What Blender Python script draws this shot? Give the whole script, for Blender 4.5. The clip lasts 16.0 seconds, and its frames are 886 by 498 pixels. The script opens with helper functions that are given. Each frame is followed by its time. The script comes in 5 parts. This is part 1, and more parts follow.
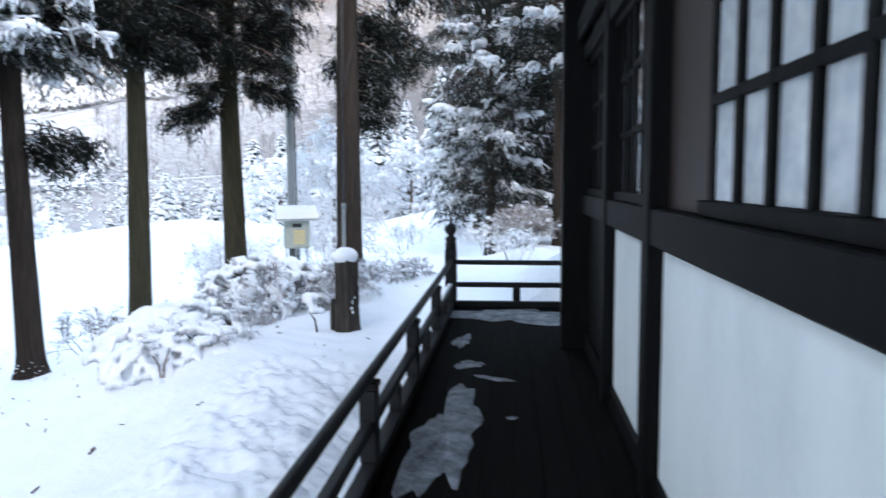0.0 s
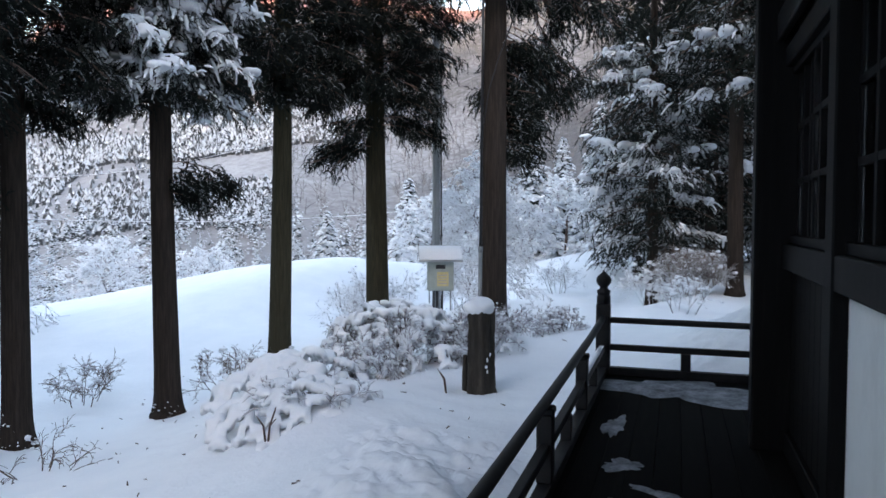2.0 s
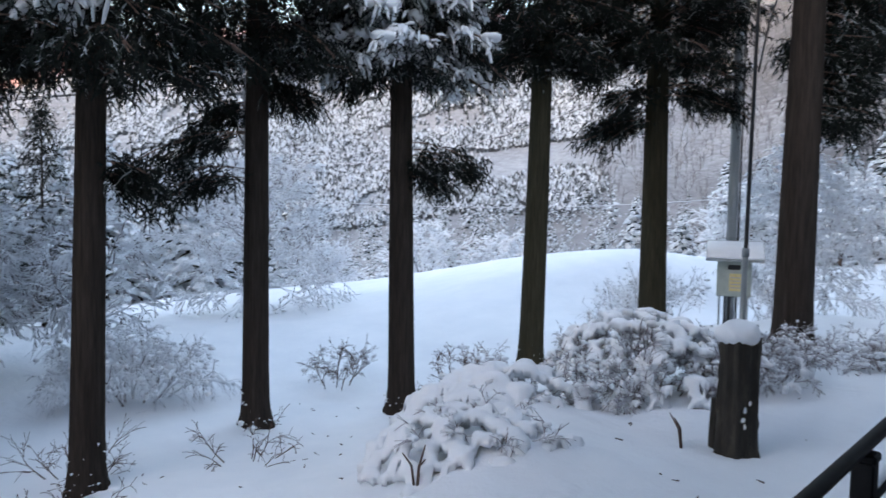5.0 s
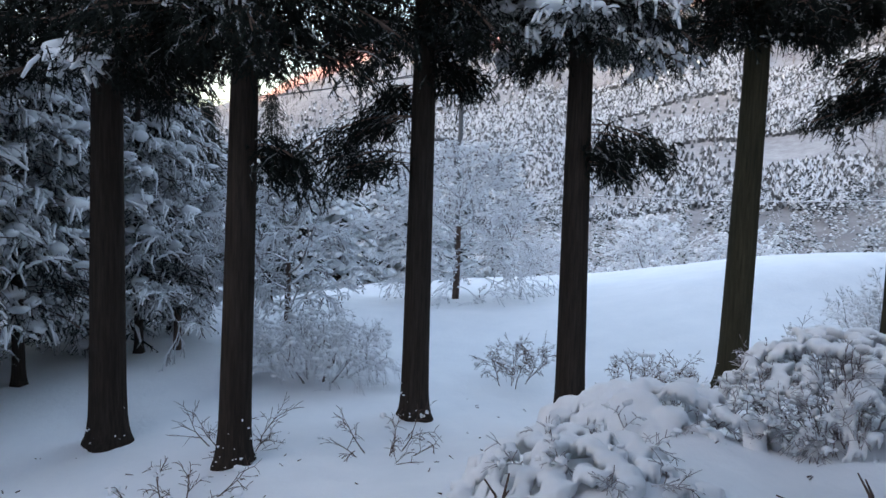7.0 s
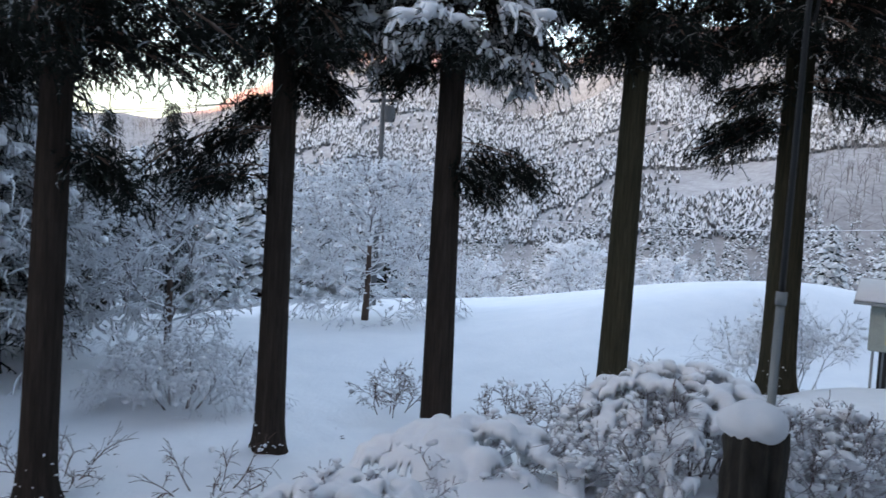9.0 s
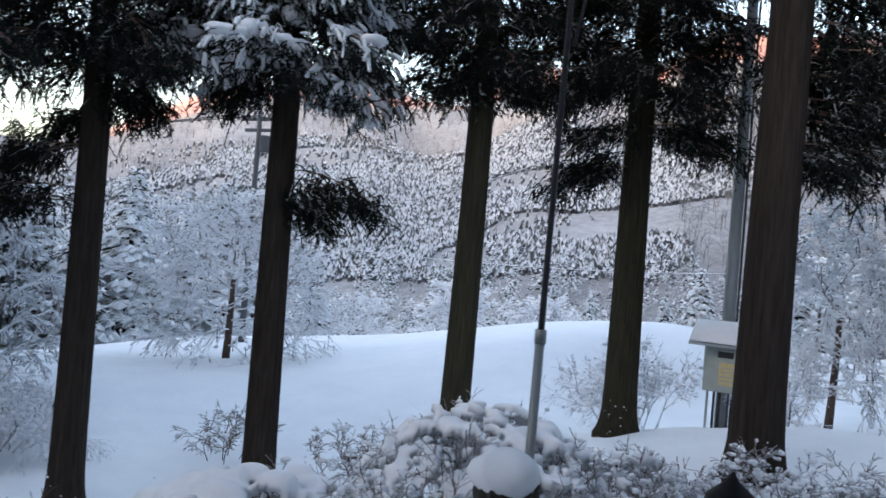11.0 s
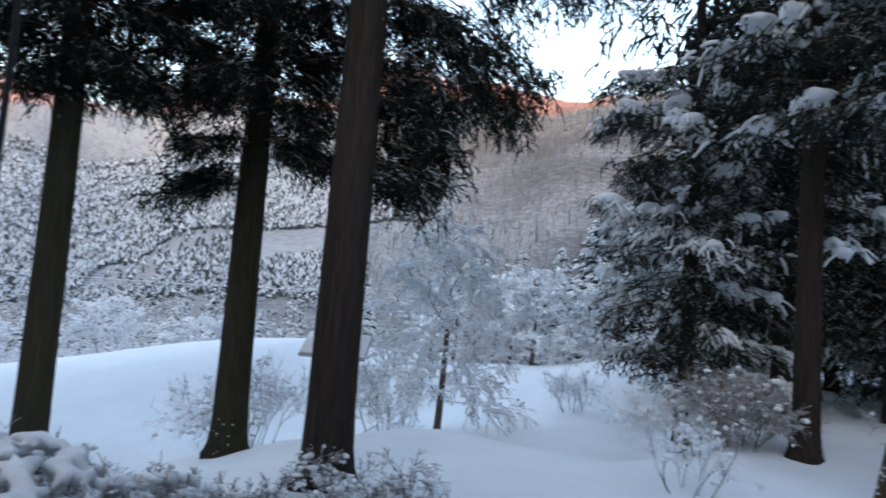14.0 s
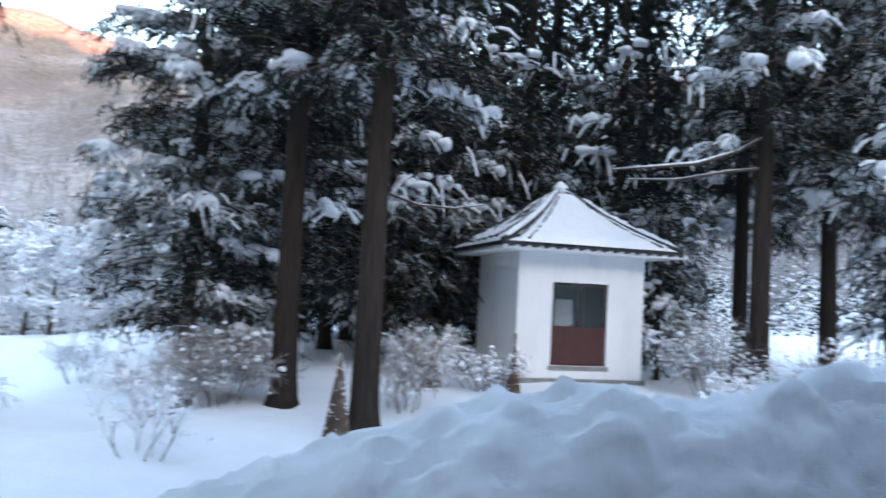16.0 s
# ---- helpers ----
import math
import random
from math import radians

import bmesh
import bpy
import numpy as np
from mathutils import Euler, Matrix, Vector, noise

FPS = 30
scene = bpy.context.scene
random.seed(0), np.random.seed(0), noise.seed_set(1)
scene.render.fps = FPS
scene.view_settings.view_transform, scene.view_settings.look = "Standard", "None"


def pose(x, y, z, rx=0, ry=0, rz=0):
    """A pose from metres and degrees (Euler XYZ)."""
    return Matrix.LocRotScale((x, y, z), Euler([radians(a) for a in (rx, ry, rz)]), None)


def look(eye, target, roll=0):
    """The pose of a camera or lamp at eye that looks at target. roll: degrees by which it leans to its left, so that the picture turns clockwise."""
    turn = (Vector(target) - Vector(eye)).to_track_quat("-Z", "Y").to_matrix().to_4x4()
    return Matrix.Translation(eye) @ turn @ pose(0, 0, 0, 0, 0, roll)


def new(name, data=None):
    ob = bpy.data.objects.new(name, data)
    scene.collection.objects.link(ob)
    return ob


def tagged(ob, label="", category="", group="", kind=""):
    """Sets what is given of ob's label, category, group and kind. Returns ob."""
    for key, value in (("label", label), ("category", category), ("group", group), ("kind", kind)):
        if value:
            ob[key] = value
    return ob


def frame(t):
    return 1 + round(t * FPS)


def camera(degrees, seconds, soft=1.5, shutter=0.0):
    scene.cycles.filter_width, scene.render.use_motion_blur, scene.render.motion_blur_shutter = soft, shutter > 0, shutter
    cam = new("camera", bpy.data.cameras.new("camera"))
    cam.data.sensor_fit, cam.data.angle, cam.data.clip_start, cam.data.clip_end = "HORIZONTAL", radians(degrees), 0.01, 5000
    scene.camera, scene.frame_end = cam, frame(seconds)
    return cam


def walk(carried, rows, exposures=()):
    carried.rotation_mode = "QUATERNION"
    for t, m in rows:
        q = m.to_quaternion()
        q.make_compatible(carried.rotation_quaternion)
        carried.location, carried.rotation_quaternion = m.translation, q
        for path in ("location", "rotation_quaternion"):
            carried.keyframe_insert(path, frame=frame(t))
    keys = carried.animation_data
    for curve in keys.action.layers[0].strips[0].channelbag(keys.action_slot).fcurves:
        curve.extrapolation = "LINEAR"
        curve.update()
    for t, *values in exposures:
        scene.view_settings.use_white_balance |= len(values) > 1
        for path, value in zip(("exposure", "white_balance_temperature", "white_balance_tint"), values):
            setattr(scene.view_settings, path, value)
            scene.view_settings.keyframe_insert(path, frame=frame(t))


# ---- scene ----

EXPOSURES = [(0.0, 4.25, 8000, 19), (0.5, 3.81, 8050, 19), (1.5, 3.38, 8100, 20), (3.0, 3.28, 8100, 21), (5.0, 3.19, 7950, 21), (7.5, 2.93, 7850, 21), (12.0, 2.93, 7950, 21), (13.5, 2.82, 7750, 19), (14.2, 2.86, 7550, 18), (15.0, 3.11, 7450, 18), (15.5, 3.26, 7400, 17), (16.0, 3.66, 7400, 17)]
# ---- camera and walk ----
cam = camera(63.74, 16.0, soft=1.5, shutter=0.4)
walk(cam, [
    (0.0, pose(-0.037, -3.619, 1.674, 84.52, 0.33, 5.49)),
    (0.5, pose(-0.193, -3.227, 1.689, 85.92, 0.20, 11.64)),
    (1.0, pose(-0.190, -2.942, 1.696, 86.96, 0.36, 13.95)),
    (1.5, pose(-0.129, -2.653, 1.699, 87.38, 0.08, 15.92)),
    (2.0, pose(-0.093, -2.263, 1.699, 87.64, -0.08, 18.07)),
    (2.5, pose(-0.082, -1.842, 1.700, 88.10, -0.15, 20.30)),
    (3.0, pose(-0.044, -1.418, 1.705, 88.56, -0.36, 23.56)),
    (3.5, pose(-0.057, -1.035, 1.711, 88.57, -0.47, 27.77)),
    (4.0, pose(-0.030, -0.683, 1.717, 88.12, -0.58, 33.02)),
    (4.5, pose(-0.003, -0.353, 1.717, 87.30, -0.72, 38.31)),
    (5.0, pose(0.000, 0.000, 1.714, 86.38, -0.91, 43.65)),
    (7.5, pose(-0.033, 1.685, 1.673, 85.41, -1.90, 64.06)),
    (8.0, pose(0.003, 2.036, 1.683, 85.65, -2.05, 63.83)),
    (8.5, pose(0.031, 2.386, 1.695, 86.26, -2.71, 61.30)),
    (9.0, pose(0.082, 2.687, 1.710, 87.05, -3.35, 58.82)),
    (11.5, pose(0.306, 3.881, 1.712, 91.55, -4.80, 48.55)),
    (12.0, pose(0.420, 4.048, 1.716, 92.33, -4.78, 45.77)),
    (12.5, pose(0.542, 4.167, 1.719, 93.03, -4.84, 42.05)),
    (13.0, pose(0.663, 4.260, 1.719, 93.70, -4.73, 37.33)),
    (13.5, pose(0.799, 4.362, 1.717, 94.09, -4.63, 31.85)),
    (14.0, pose(1.002, 4.533, 1.712, 94.20, -4.42, 25.85)),
    (14.5, pose(1.216, 4.651, 1.708, 94.07, -4.27, 18.93)),
    (15.0, pose(1.544, 4.728, 1.706, 93.83, -4.01, 11.46)),
    (15.5, pose(1.832, 4.857, 1.704, 93.71, -3.69, 2.40)),
    (16.0, pose(2.073, 5.068, 1.702, 93.43, -3.09, -7.84)),
], EXPOSURES)

# ---- world, sun ----
SUN_EL, SUN_AZ = radians(7.0), radians(170.0)   # azimuth counted from +y towards +x
sun_from = Vector((math.sin(SUN_AZ) * math.cos(SUN_EL), math.cos(SUN_AZ) * math.cos(SUN_EL), math.sin(SUN_EL)))
world = bpy.data.worlds.new("sky")
scene.world = world
world.use_nodes = True
wn = world.node_tree
sky = wn.nodes.new("ShaderNodeTexSky")
sky.sky_type, sky.sun_disc = "NISHITA", False
sky.sun_elevation, sky.sun_rotation = SUN_EL, SUN_AZ
sky.air_density, sky.dust_density, sky.ozone_density = 1.0, 1.6, 1.6
wn.links.new(sky.outputs[0], wn.nodes["Background"].inputs[0])
wn.nodes["Background"].inputs[1].default_value = 0.15
sun = new("sun", bpy.data.lights.new("sun", "SUN"))
sun.data.energy, sun.data.angle, sun.data.color = 2.0, radians(0.5), (1.0, 0.27, 0.12)
sun.matrix_world = look(sun_from * 100, (0, 0, 0))


# ---- materials ----
def material(name):
    m = bpy.data.materials.new(name)
    m.use_nodes = True
    return m, m.node_tree, m.node_tree.nodes["Principled BSDF"]


def node(tree, kind, links=(), **values):
    n = tree.nodes.new("ShaderNode" + kind)
    for key, value in values.items():
        if key in n.inputs:
            n.inputs[key].default_value = value
    for socket, source in links:
        tree.links.new(source, n.inputs[socket])
    return n


def ramp(tree, fac, *stops):
    r = node(tree, "ValToRGB", [("Fac", fac)])
    while len(r.color_ramp.elements) < len(stops):
        r.color_ramp.elements.new(0.5)
    for e, (at, c) in zip(r.color_ramp.elements, stops):
        e.position, e.color = at, (*c, 1)
    return r.outputs[0]


def surface(name, stops, scale=(1, 1, 1), size=4.0, detail=8.0, rough=0.8, bump=0.3, fine=60.0, metal=0.0, space="Object",
            spread=0.0, distance=0.01, spec=0.5):
    """A stained, grained surface: large noise picks among the colour stops, fine noise gives grain and relief."""
    m, t, p = material(name)
    co = node(t, "TexCoord").outputs[space]
    mp = node(t, "Mapping", [("Vector", co)])
    mp.inputs["Scale"].default_value = scale
    big = node(t, "TexNoise", [("Vector", mp.outputs[0])], Scale=size, Detail=detail, Roughness=0.6)
    small = node(t, "TexNoise", [("Vector", mp.outputs[0])], Scale=fine, Detail=4.0, Roughness=0.7)
    mix = node(t, "Math", [(0, big.outputs[0]), (1, small.outputs[0])])
    mix.operation = "MULTIPLY_ADD"
    mix.inputs[1].default_value = 0.75
    sm = node(t, "Math", [(0, small.outputs[0])])
    sm.operation = "MULTIPLY"
    sm.inputs[1].default_value = 0.25
    t.links.new(sm.outputs[0], mix.inputs[2])
    while mix.inputs[1].is_linked:
        t.links.remove(mix.inputs[1].links[0])
    fac = mix.outputs[0]
    if spread:
        info = node(t, "ObjectInfo")
        ad = node(t, "Math", [(0, info.outputs["Random"])])
        ad.operation = "MULTIPLY_ADD"
        ad.inputs[1].default_value, ad.inputs[2].default_value = spread, -spread / 2
        sh = node(t, "Math", [(0, fac), (1, ad.outputs[0])])
        fac = sh.outputs[0]
    t.links.new(ramp(t, fac, *stops), p.inputs["Base Color"])
    b = node(t, "Bump", [("Height", fac)], Strength=bump, Distance=distance)
    t.links.new(b.outputs[0], p.inputs["Normal"])
    p.inputs["Roughness"].default_value = rough
    p.inputs["Metallic"].default_value = metal
    p.inputs["Specular IOR Level"].default_value = spec
    return m


def two_faced(name, body, top, size=3.0, lo=0.15, hi=0.6, rough=0.85, broken=0.9):
    """A thing on which snow lies: the top colour where the surface looks upward, broken by noise."""
    m, t, p = material(name)
    g = node(t, "NewGeometry")
    sep = node(t, "SeparateXYZ", [(0, g.outputs["Normal"])])
    n = node(t, "TexNoise", [("Vector", node(t, "TexCoord").outputs["Object"])], Scale=size, Detail=6.0)
    ad = node(t, "Math", [(0, n.outputs[0])])
    ad.operation = "MULTIPLY_ADD"
    ad.inputs[1].default_value, ad.inputs[2].default_value = broken, -broken / 2
    s = node(t, "Math", [(0, sep.outputs[2]), (1, ad.outputs[0])])
    mr = node(t, "MapRange", [(0, s.outputs[0])])
    mr.inputs[1].default_value, mr.inputs[2].default_value = lo, hi
    dark = ramp(t, n.outputs[0], *body)
    mx = node(t, "Mix", [("Factor", mr.outputs[0])])
    mx.data_type = "RGBA"
    t.links.new(mr.outputs[0], mx.inputs[0])
    t.links.new(dark, mx.inputs[6])
    mx.inputs[7].default_value = (*top, 1)
    t.links.new(mx.outputs[2], p.inputs["Base Color"])
    p.inputs["Roughness"].default_value = rough
    p.inputs["Specular IOR Level"].default_value = 0.15
    return m


m_snowcap = surface("lying_snow", [(0.3, (0.80, 0.82, 0.85)), (0.7, (0.87, 0.88, 0.90))], size=9, fine=90, rough=0.8, bump=0.5, distance=0.012, spec=0.2)
m_bark = surface("cedar_bark", [(0.25, (0.018, 0.0138, 0.012)), (0.45, (0.031, 0.0235, 0.0198)), (0.62, (0.047, 0.036, 0.0305)), (0.8, (0.074, 0.059, 0.050))],
                 scale=(14, 14, 0.9), size=2.2, fine=16, rough=0.95, bump=0.6, distance=0.015, spec=0.05, spread=0.12)
m_moss = surface("mossy_bark", [(0.25, (0.019, 0.0168, 0.0115)), (0.45, (0.035, 0.0305, 0.0205)), (0.62, (0.054, 0.047, 0.031)), (0.8, (0.084, 0.073, 0.050))],
                 scale=(14, 14, 0.9), size=2.2, fine=16, rough=0.95, bump=0.6, distance=0.015, spec=0.05, spread=0.12)
m_twig = surface("bare_twig", [(0.3, (0.060, 0.040, 0.032)), (0.7, (0.17, 0.115, 0.095))], size=12, fine=60, rough=0.9, bump=0.2, spec=0.1)
m_timber = surface("black_stained_timber", [(0.3, (0.0028, 0.0028, 0.003)), (0.55, (0.006, 0.0057, 0.006)), (0.8, (0.015, 0.0135, 0.0135))],
                   scale=(14, 14, 1.0), size=1.6, fine=22, rough=0.6, bump=0.35, distance=0.004, spread=0.1, spec=0.07)
m_rail = surface("black_rail_timber", [(0.3, (0.005, 0.005, 0.006)), (0.6, (0.013, 0.012, 0.013)), (0.85, (0.030, 0.027, 0.026))],
                 scale=(2, 2, 2), size=5, fine=60, rough=0.55, bump=0.3, distance=0.003, spec=0.2)
m_deck = surface("near_black_boards", [(0.3, (0.003, 0.0026, 0.0026)), (0.55, (0.005, 0.0045, 0.0042)), (0.8, (0.011, 0.0095, 0.009))],
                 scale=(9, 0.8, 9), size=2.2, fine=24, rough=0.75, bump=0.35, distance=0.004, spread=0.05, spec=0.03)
m_brown = surface("brown_window_wood", [(0.3, (0.010, 0.005, 0.004)), (0.7, (0.030, 0.013, 0.009))], scale=(14, 14, 1), size=1.6, fine=22, rough=0.55, bump=0.3, distance=0.003)
m_plaster = surface("white_plaster", [(0.25, (0.50, 0.525, 0.53)), (0.5, (0.64, 0.665, 0.67)), (0.75, (0.71, 0.73, 0.73))], scale=(1, 1, 0.45), size=2.0, fine=40,
                    rough=0.9, bump=0.12, distance=0.004, spec=0.2)
m_render = surface("white_shed_render", [(0.25, (0.66, 0.67, 0.68)), (0.5, (0.78, 0.785, 0.785)), (0.75, (0.83, 0.83, 0.83))], scale=(1, 1, 0.3), size=1.6, fine=30,
                   rough=0.9, bump=0.12, distance=0.005, spec=0.2)
m_tile = surface("dark_roof_tile", [(0.3, (0.020, 0.020, 0.022)), (0.7, (0.060, 0.060, 0.064))], size=4, fine=50, rough=0.6, bump=0.3)
m_concrete = surface("grey_concrete", [(0.3, (0.16, 0.16, 0.15)), (0.7, (0.30, 0.295, 0.28))], size=5, fine=60, rough=0.9, bump=0.4)
m_shed_dark = surface("shed_door_panel", [(0.3, (0.040, 0.011, 0.010)), (0.7, (0.085, 0.024, 0.020))], scale=(1, 1, 1), size=3, fine=30, rough=0.6, bump=0.15)
m_frame = surface("dark_door_frame", [(0.3, (0.020, 0.014, 0.012)), (0.7, (0.045, 0.032, 0.027))], size=5, fine=40, rough=0.6, bump=0.2)
m_grey = surface("grey_painted_metal", [(0.3, (0.30, 0.31, 0.31)), (0.7, (0.42, 0.43, 0.42))], size=6, fine=50, rough=0.5, bump=0.1, metal=0.2)
m_box = surface("pale_meter_box", [(0.3, (0.27, 0.305, 0.28)), (0.7, (0.38, 0.42, 0.38))], size=5, fine=40, rough=0.55, bump=0.1)
m_yellow = surface("faded_yellow_notice", [(0.3, (0.50, 0.38, 0.15)), (0.7, (0.62, 0.52, 0.30))], size=14, fine=40, rough=0.7, bump=0.05)
m_pole = surface("galvanised_pole", [(0.3, (0.20, 0.215, 0.22)), (0.7, (0.32, 0.335, 0.34))], scale=(6, 6, 1), size=4, fine=60, rough=0.5, bump=0.1, metal=0.5)
m_weathered = surface("weathered_concrete_pole", [(0.3, (0.055, 0.058, 0.062)), (0.7, (0.10, 0.105, 0.11))], scale=(6, 6, 1), size=4, fine=60, rough=0.8, bump=0.1)
m_black = surface("black_plastic_pipe", [(0.3, (0.010, 0.010, 0.011)), (0.7, (0.024, 0.024, 0.026))], size=8, fine=60, rough=0.45, bump=0.1)
m_cable = surface("black_cable", [(0.3, (0.012, 0.012, 0.013)), (0.7, (0.03, 0.03, 0.032))], size=8, fine=60, rough=0.6, bump=0.1)
m_needle = surface("cedar_foliage", [(0.25, (0.0065, 0.008, 0.0075)), (0.5, (0.013, 0.0155, 0.0135)), (0.75, (0.026, 0.029, 0.024))], size=1.3, fine=9, rough=0.8, bump=0.0, spec=0.06)
m_needle_frost = two_faced("frosted_cedar_foliage", [(0.3, (0.011, 0.017, 0.013)), (0.7, (0.032, 0.043, 0.034))], (0.60, 0.64, 0.68), size=2.2, lo=0.25, hi=0.9)
m_needle_rime = two_faced("rimed_cedar_foliage", [(0.3, (0.016, 0.023, 0.019)), (0.7, (0.045, 0.056, 0.048))], (0.58, 0.62, 0.655), size=1.2, lo=-0.15, hi=0.62)
m_far = two_faced("snowy_far_conifer", [(0.3, (0.020, 0.032, 0.028)), (0.7, (0.055, 0.070, 0.062))], (0.74, 0.78, 0.82), size=0.8, lo=0.22, hi=0.66)
m_rime = two_faced("rimed_twig", [(0.3, (0.10, 0.085, 0.085)), (0.7, (0.26, 0.23, 0.23))], (0.80, 0.82, 0.85), size=4.0, lo=-0.55, hi=0.25)
m_azalea = two_faced("frosted_azalea_twig", [(0.3, (0.085, 0.062, 0.062)), (0.7, (0.21, 0.16, 0.16))], (0.70, 0.72, 0.76), size=6.0, lo=0.15, hi=0.8)
m_dry = two_faced("frosted_dry_shrub", [(0.3, (0.085, 0.055, 0.040)), (0.7, (0.18, 0.12, 0.09))], (0.70, 0.72, 0.75), size=5.0, lo=0.15, hi=0.7)


def glass_material():
    m, t, p = material("window_glass")
    p.inputs["Base Color"].default_value = (0.9, 0.93, 0.93, 1)
    p.inputs["Roughness"].default_value = 0.03
    p.inputs["Transmission Weight"].default_value = 1.0
    p.inputs["IOR"].default_value = 1.45
    return m


m_glass = glass_material()


def frosted_glass():
    m, t, p = material("patterned_window_glass")
    n = node(t, "TexNoise", [("Vector", node(t, "TexCoord").outputs["Object"])], Scale=14.0, Detail=5.0)
    t.links.new(ramp(t, n.outputs[0], (0.3, (0.55, 0.60, 0.64)), (0.7, (0.80, 0.83, 0.85))), p.inputs["Base Color"])
    t.links.new(node(t, "Bump", [("Height", n.outputs[0])], Strength=0.25, Distance=0.004).outputs[0], p.inputs["Normal"])
    p.inputs["Roughness"].default_value = 0.16
    p.inputs["Transmission Weight"].default_value = 0.35
    return m


m_frosted = frosted_glass()

# ---- helpers for building ----
def part(name, bm, mat, parent=None, label="", smooth=False):
    """Links a bmesh, or a (vertices, faces) pair, as one mesh object under a thing."""
    me = bpy.data.meshes.new(name)
    if isinstance(bm, tuple):
        me.from_pydata(bm[0], [], bm[1])
    else:
        bm.to_mesh(me)
        bm.free()
    me.materials.append(mat)
    if smooth:
        me.shade_smooth()
    ob = new(name, me)
    if parent:
        ob.parent = parent
    if label:
        ob["label"] = label
    return ob


def thing(name, label, category, at=(0, 0, 0), group="", kind="", turn=0):
    ob = new(name)
    ob.empty_display_size = 0.1
    ob.matrix_world = pose(*at, 0, 0, turn)
    return tagged(ob, label, category, group, kind)


def box(x0, y0, z0, x1, y1, z1, bevel=0.006, bm=None):
    bm = bm or bmesh.new()
    mid = Vector(((x0 + x1) / 2, (y0 + y1) / 2, (z0 + z1) / 2))
    m = Matrix.Translation(mid) @ Matrix.Diagonal((x1 - x0, y1 - y0, z1 - z0, 1))
    made = bmesh.ops.create_cube(bm, size=1, matrix=m)
    if bevel:
        edges = {e for v in made["verts"] for e in v.link_edges}
        bmesh.ops.bevel(bm, geom=list(edges), offset=bevel, segments=1, affect="EDGES")
    return bm


def turned(profile, sides=20, bm=None):
    """A body of revolution about z from (radius, height) pairs, closed at both ends."""
    bm = bm or bmesh.new()
    rings = []
    for r, z in profile:
        rings.append([bm.verts.new((r * math.cos(2 * math.pi * k / sides), r * math.sin(2 * math.pi * k / sides), z)) for k in range(sides)])
    for a, b in zip(rings, rings[1:]):
        for k in range(sides):
            bm.faces.new((a[k], a[(k + 1) % sides], b[(k + 1) % sides], b[k]))
    bm.faces.new(rings[0][::-1])
    bm.faces.new(rings[-1])
    return bm


def tube(points, radii, sides=8, bm=None):
    """A tapered tube through points."""
    bm = bm or bmesh.new()
    rings = []
    pts = [Vector(p) for p in points]
    side = None
    for i, p in enumerate(pts):
        d = (pts[min(i + 1, len(pts) - 1)] - pts[max(i - 1, 0)]).normalized()
        if side is None:
            side = d.cross(Vector((0.3, 0.9, 0.2))).normalized()
        side = (side - d * side.dot(d)).normalized()
        up = d.cross(side)
        r = radii[i] if isinstance(radii, (list, tuple)) else radii
        rings.append([bm.verts.new(p + (side * math.cos(2 * math.pi * k / sides) + up * math.sin(2 * math.pi * k / sides)) * r) for k in range(sides)])
    for a, b in zip(rings, rings[1:]):
        for k in range(sides):
            bm.faces.new((a[k], a[(k + 1) % sides], b[(k + 1) % sides], b[k]))
    bm.faces.new(rings[0][::-1])
    bm.faces.new(rings[-1])
    return bm


def bump_field(x, y, seed, size, octaves=3):
    """Smooth pseudo-random relief, about -1 to 1, for arrays."""
    rs = np.random.RandomState(seed)
    out, amp, tot = 0, 1.0, 0
    for o in range(octaves):
        for k in range(4):
            a, ph = rs.uniform(0, 2 * math.pi, 2)
            w = 2 * math.pi / (size / 1.9 ** o) * rs.uniform(0.7, 1.3)
            out = out + amp * np.sin(w * (np.cos(a) * x + np.sin(a) * y) + ph)
        tot += amp * 2.0
        amp *= 0.5
    return out / tot


def hill(x, y, cx, cy, sx, sy, turn=0.0):
    c, s = math.cos(radians(turn)), math.sin(radians(turn))
    u, v = (x - cx) * c + (y - cy) * s, -(x - cx) * s + (y - cy) * c
    return np.exp(-(u / sx) ** 2 - (v / sy) ** 2)


def step(v, a, b):
    t = np.clip((v - a) / (b - a), 0, 1)
    return t * t * (3 - 2 * t)


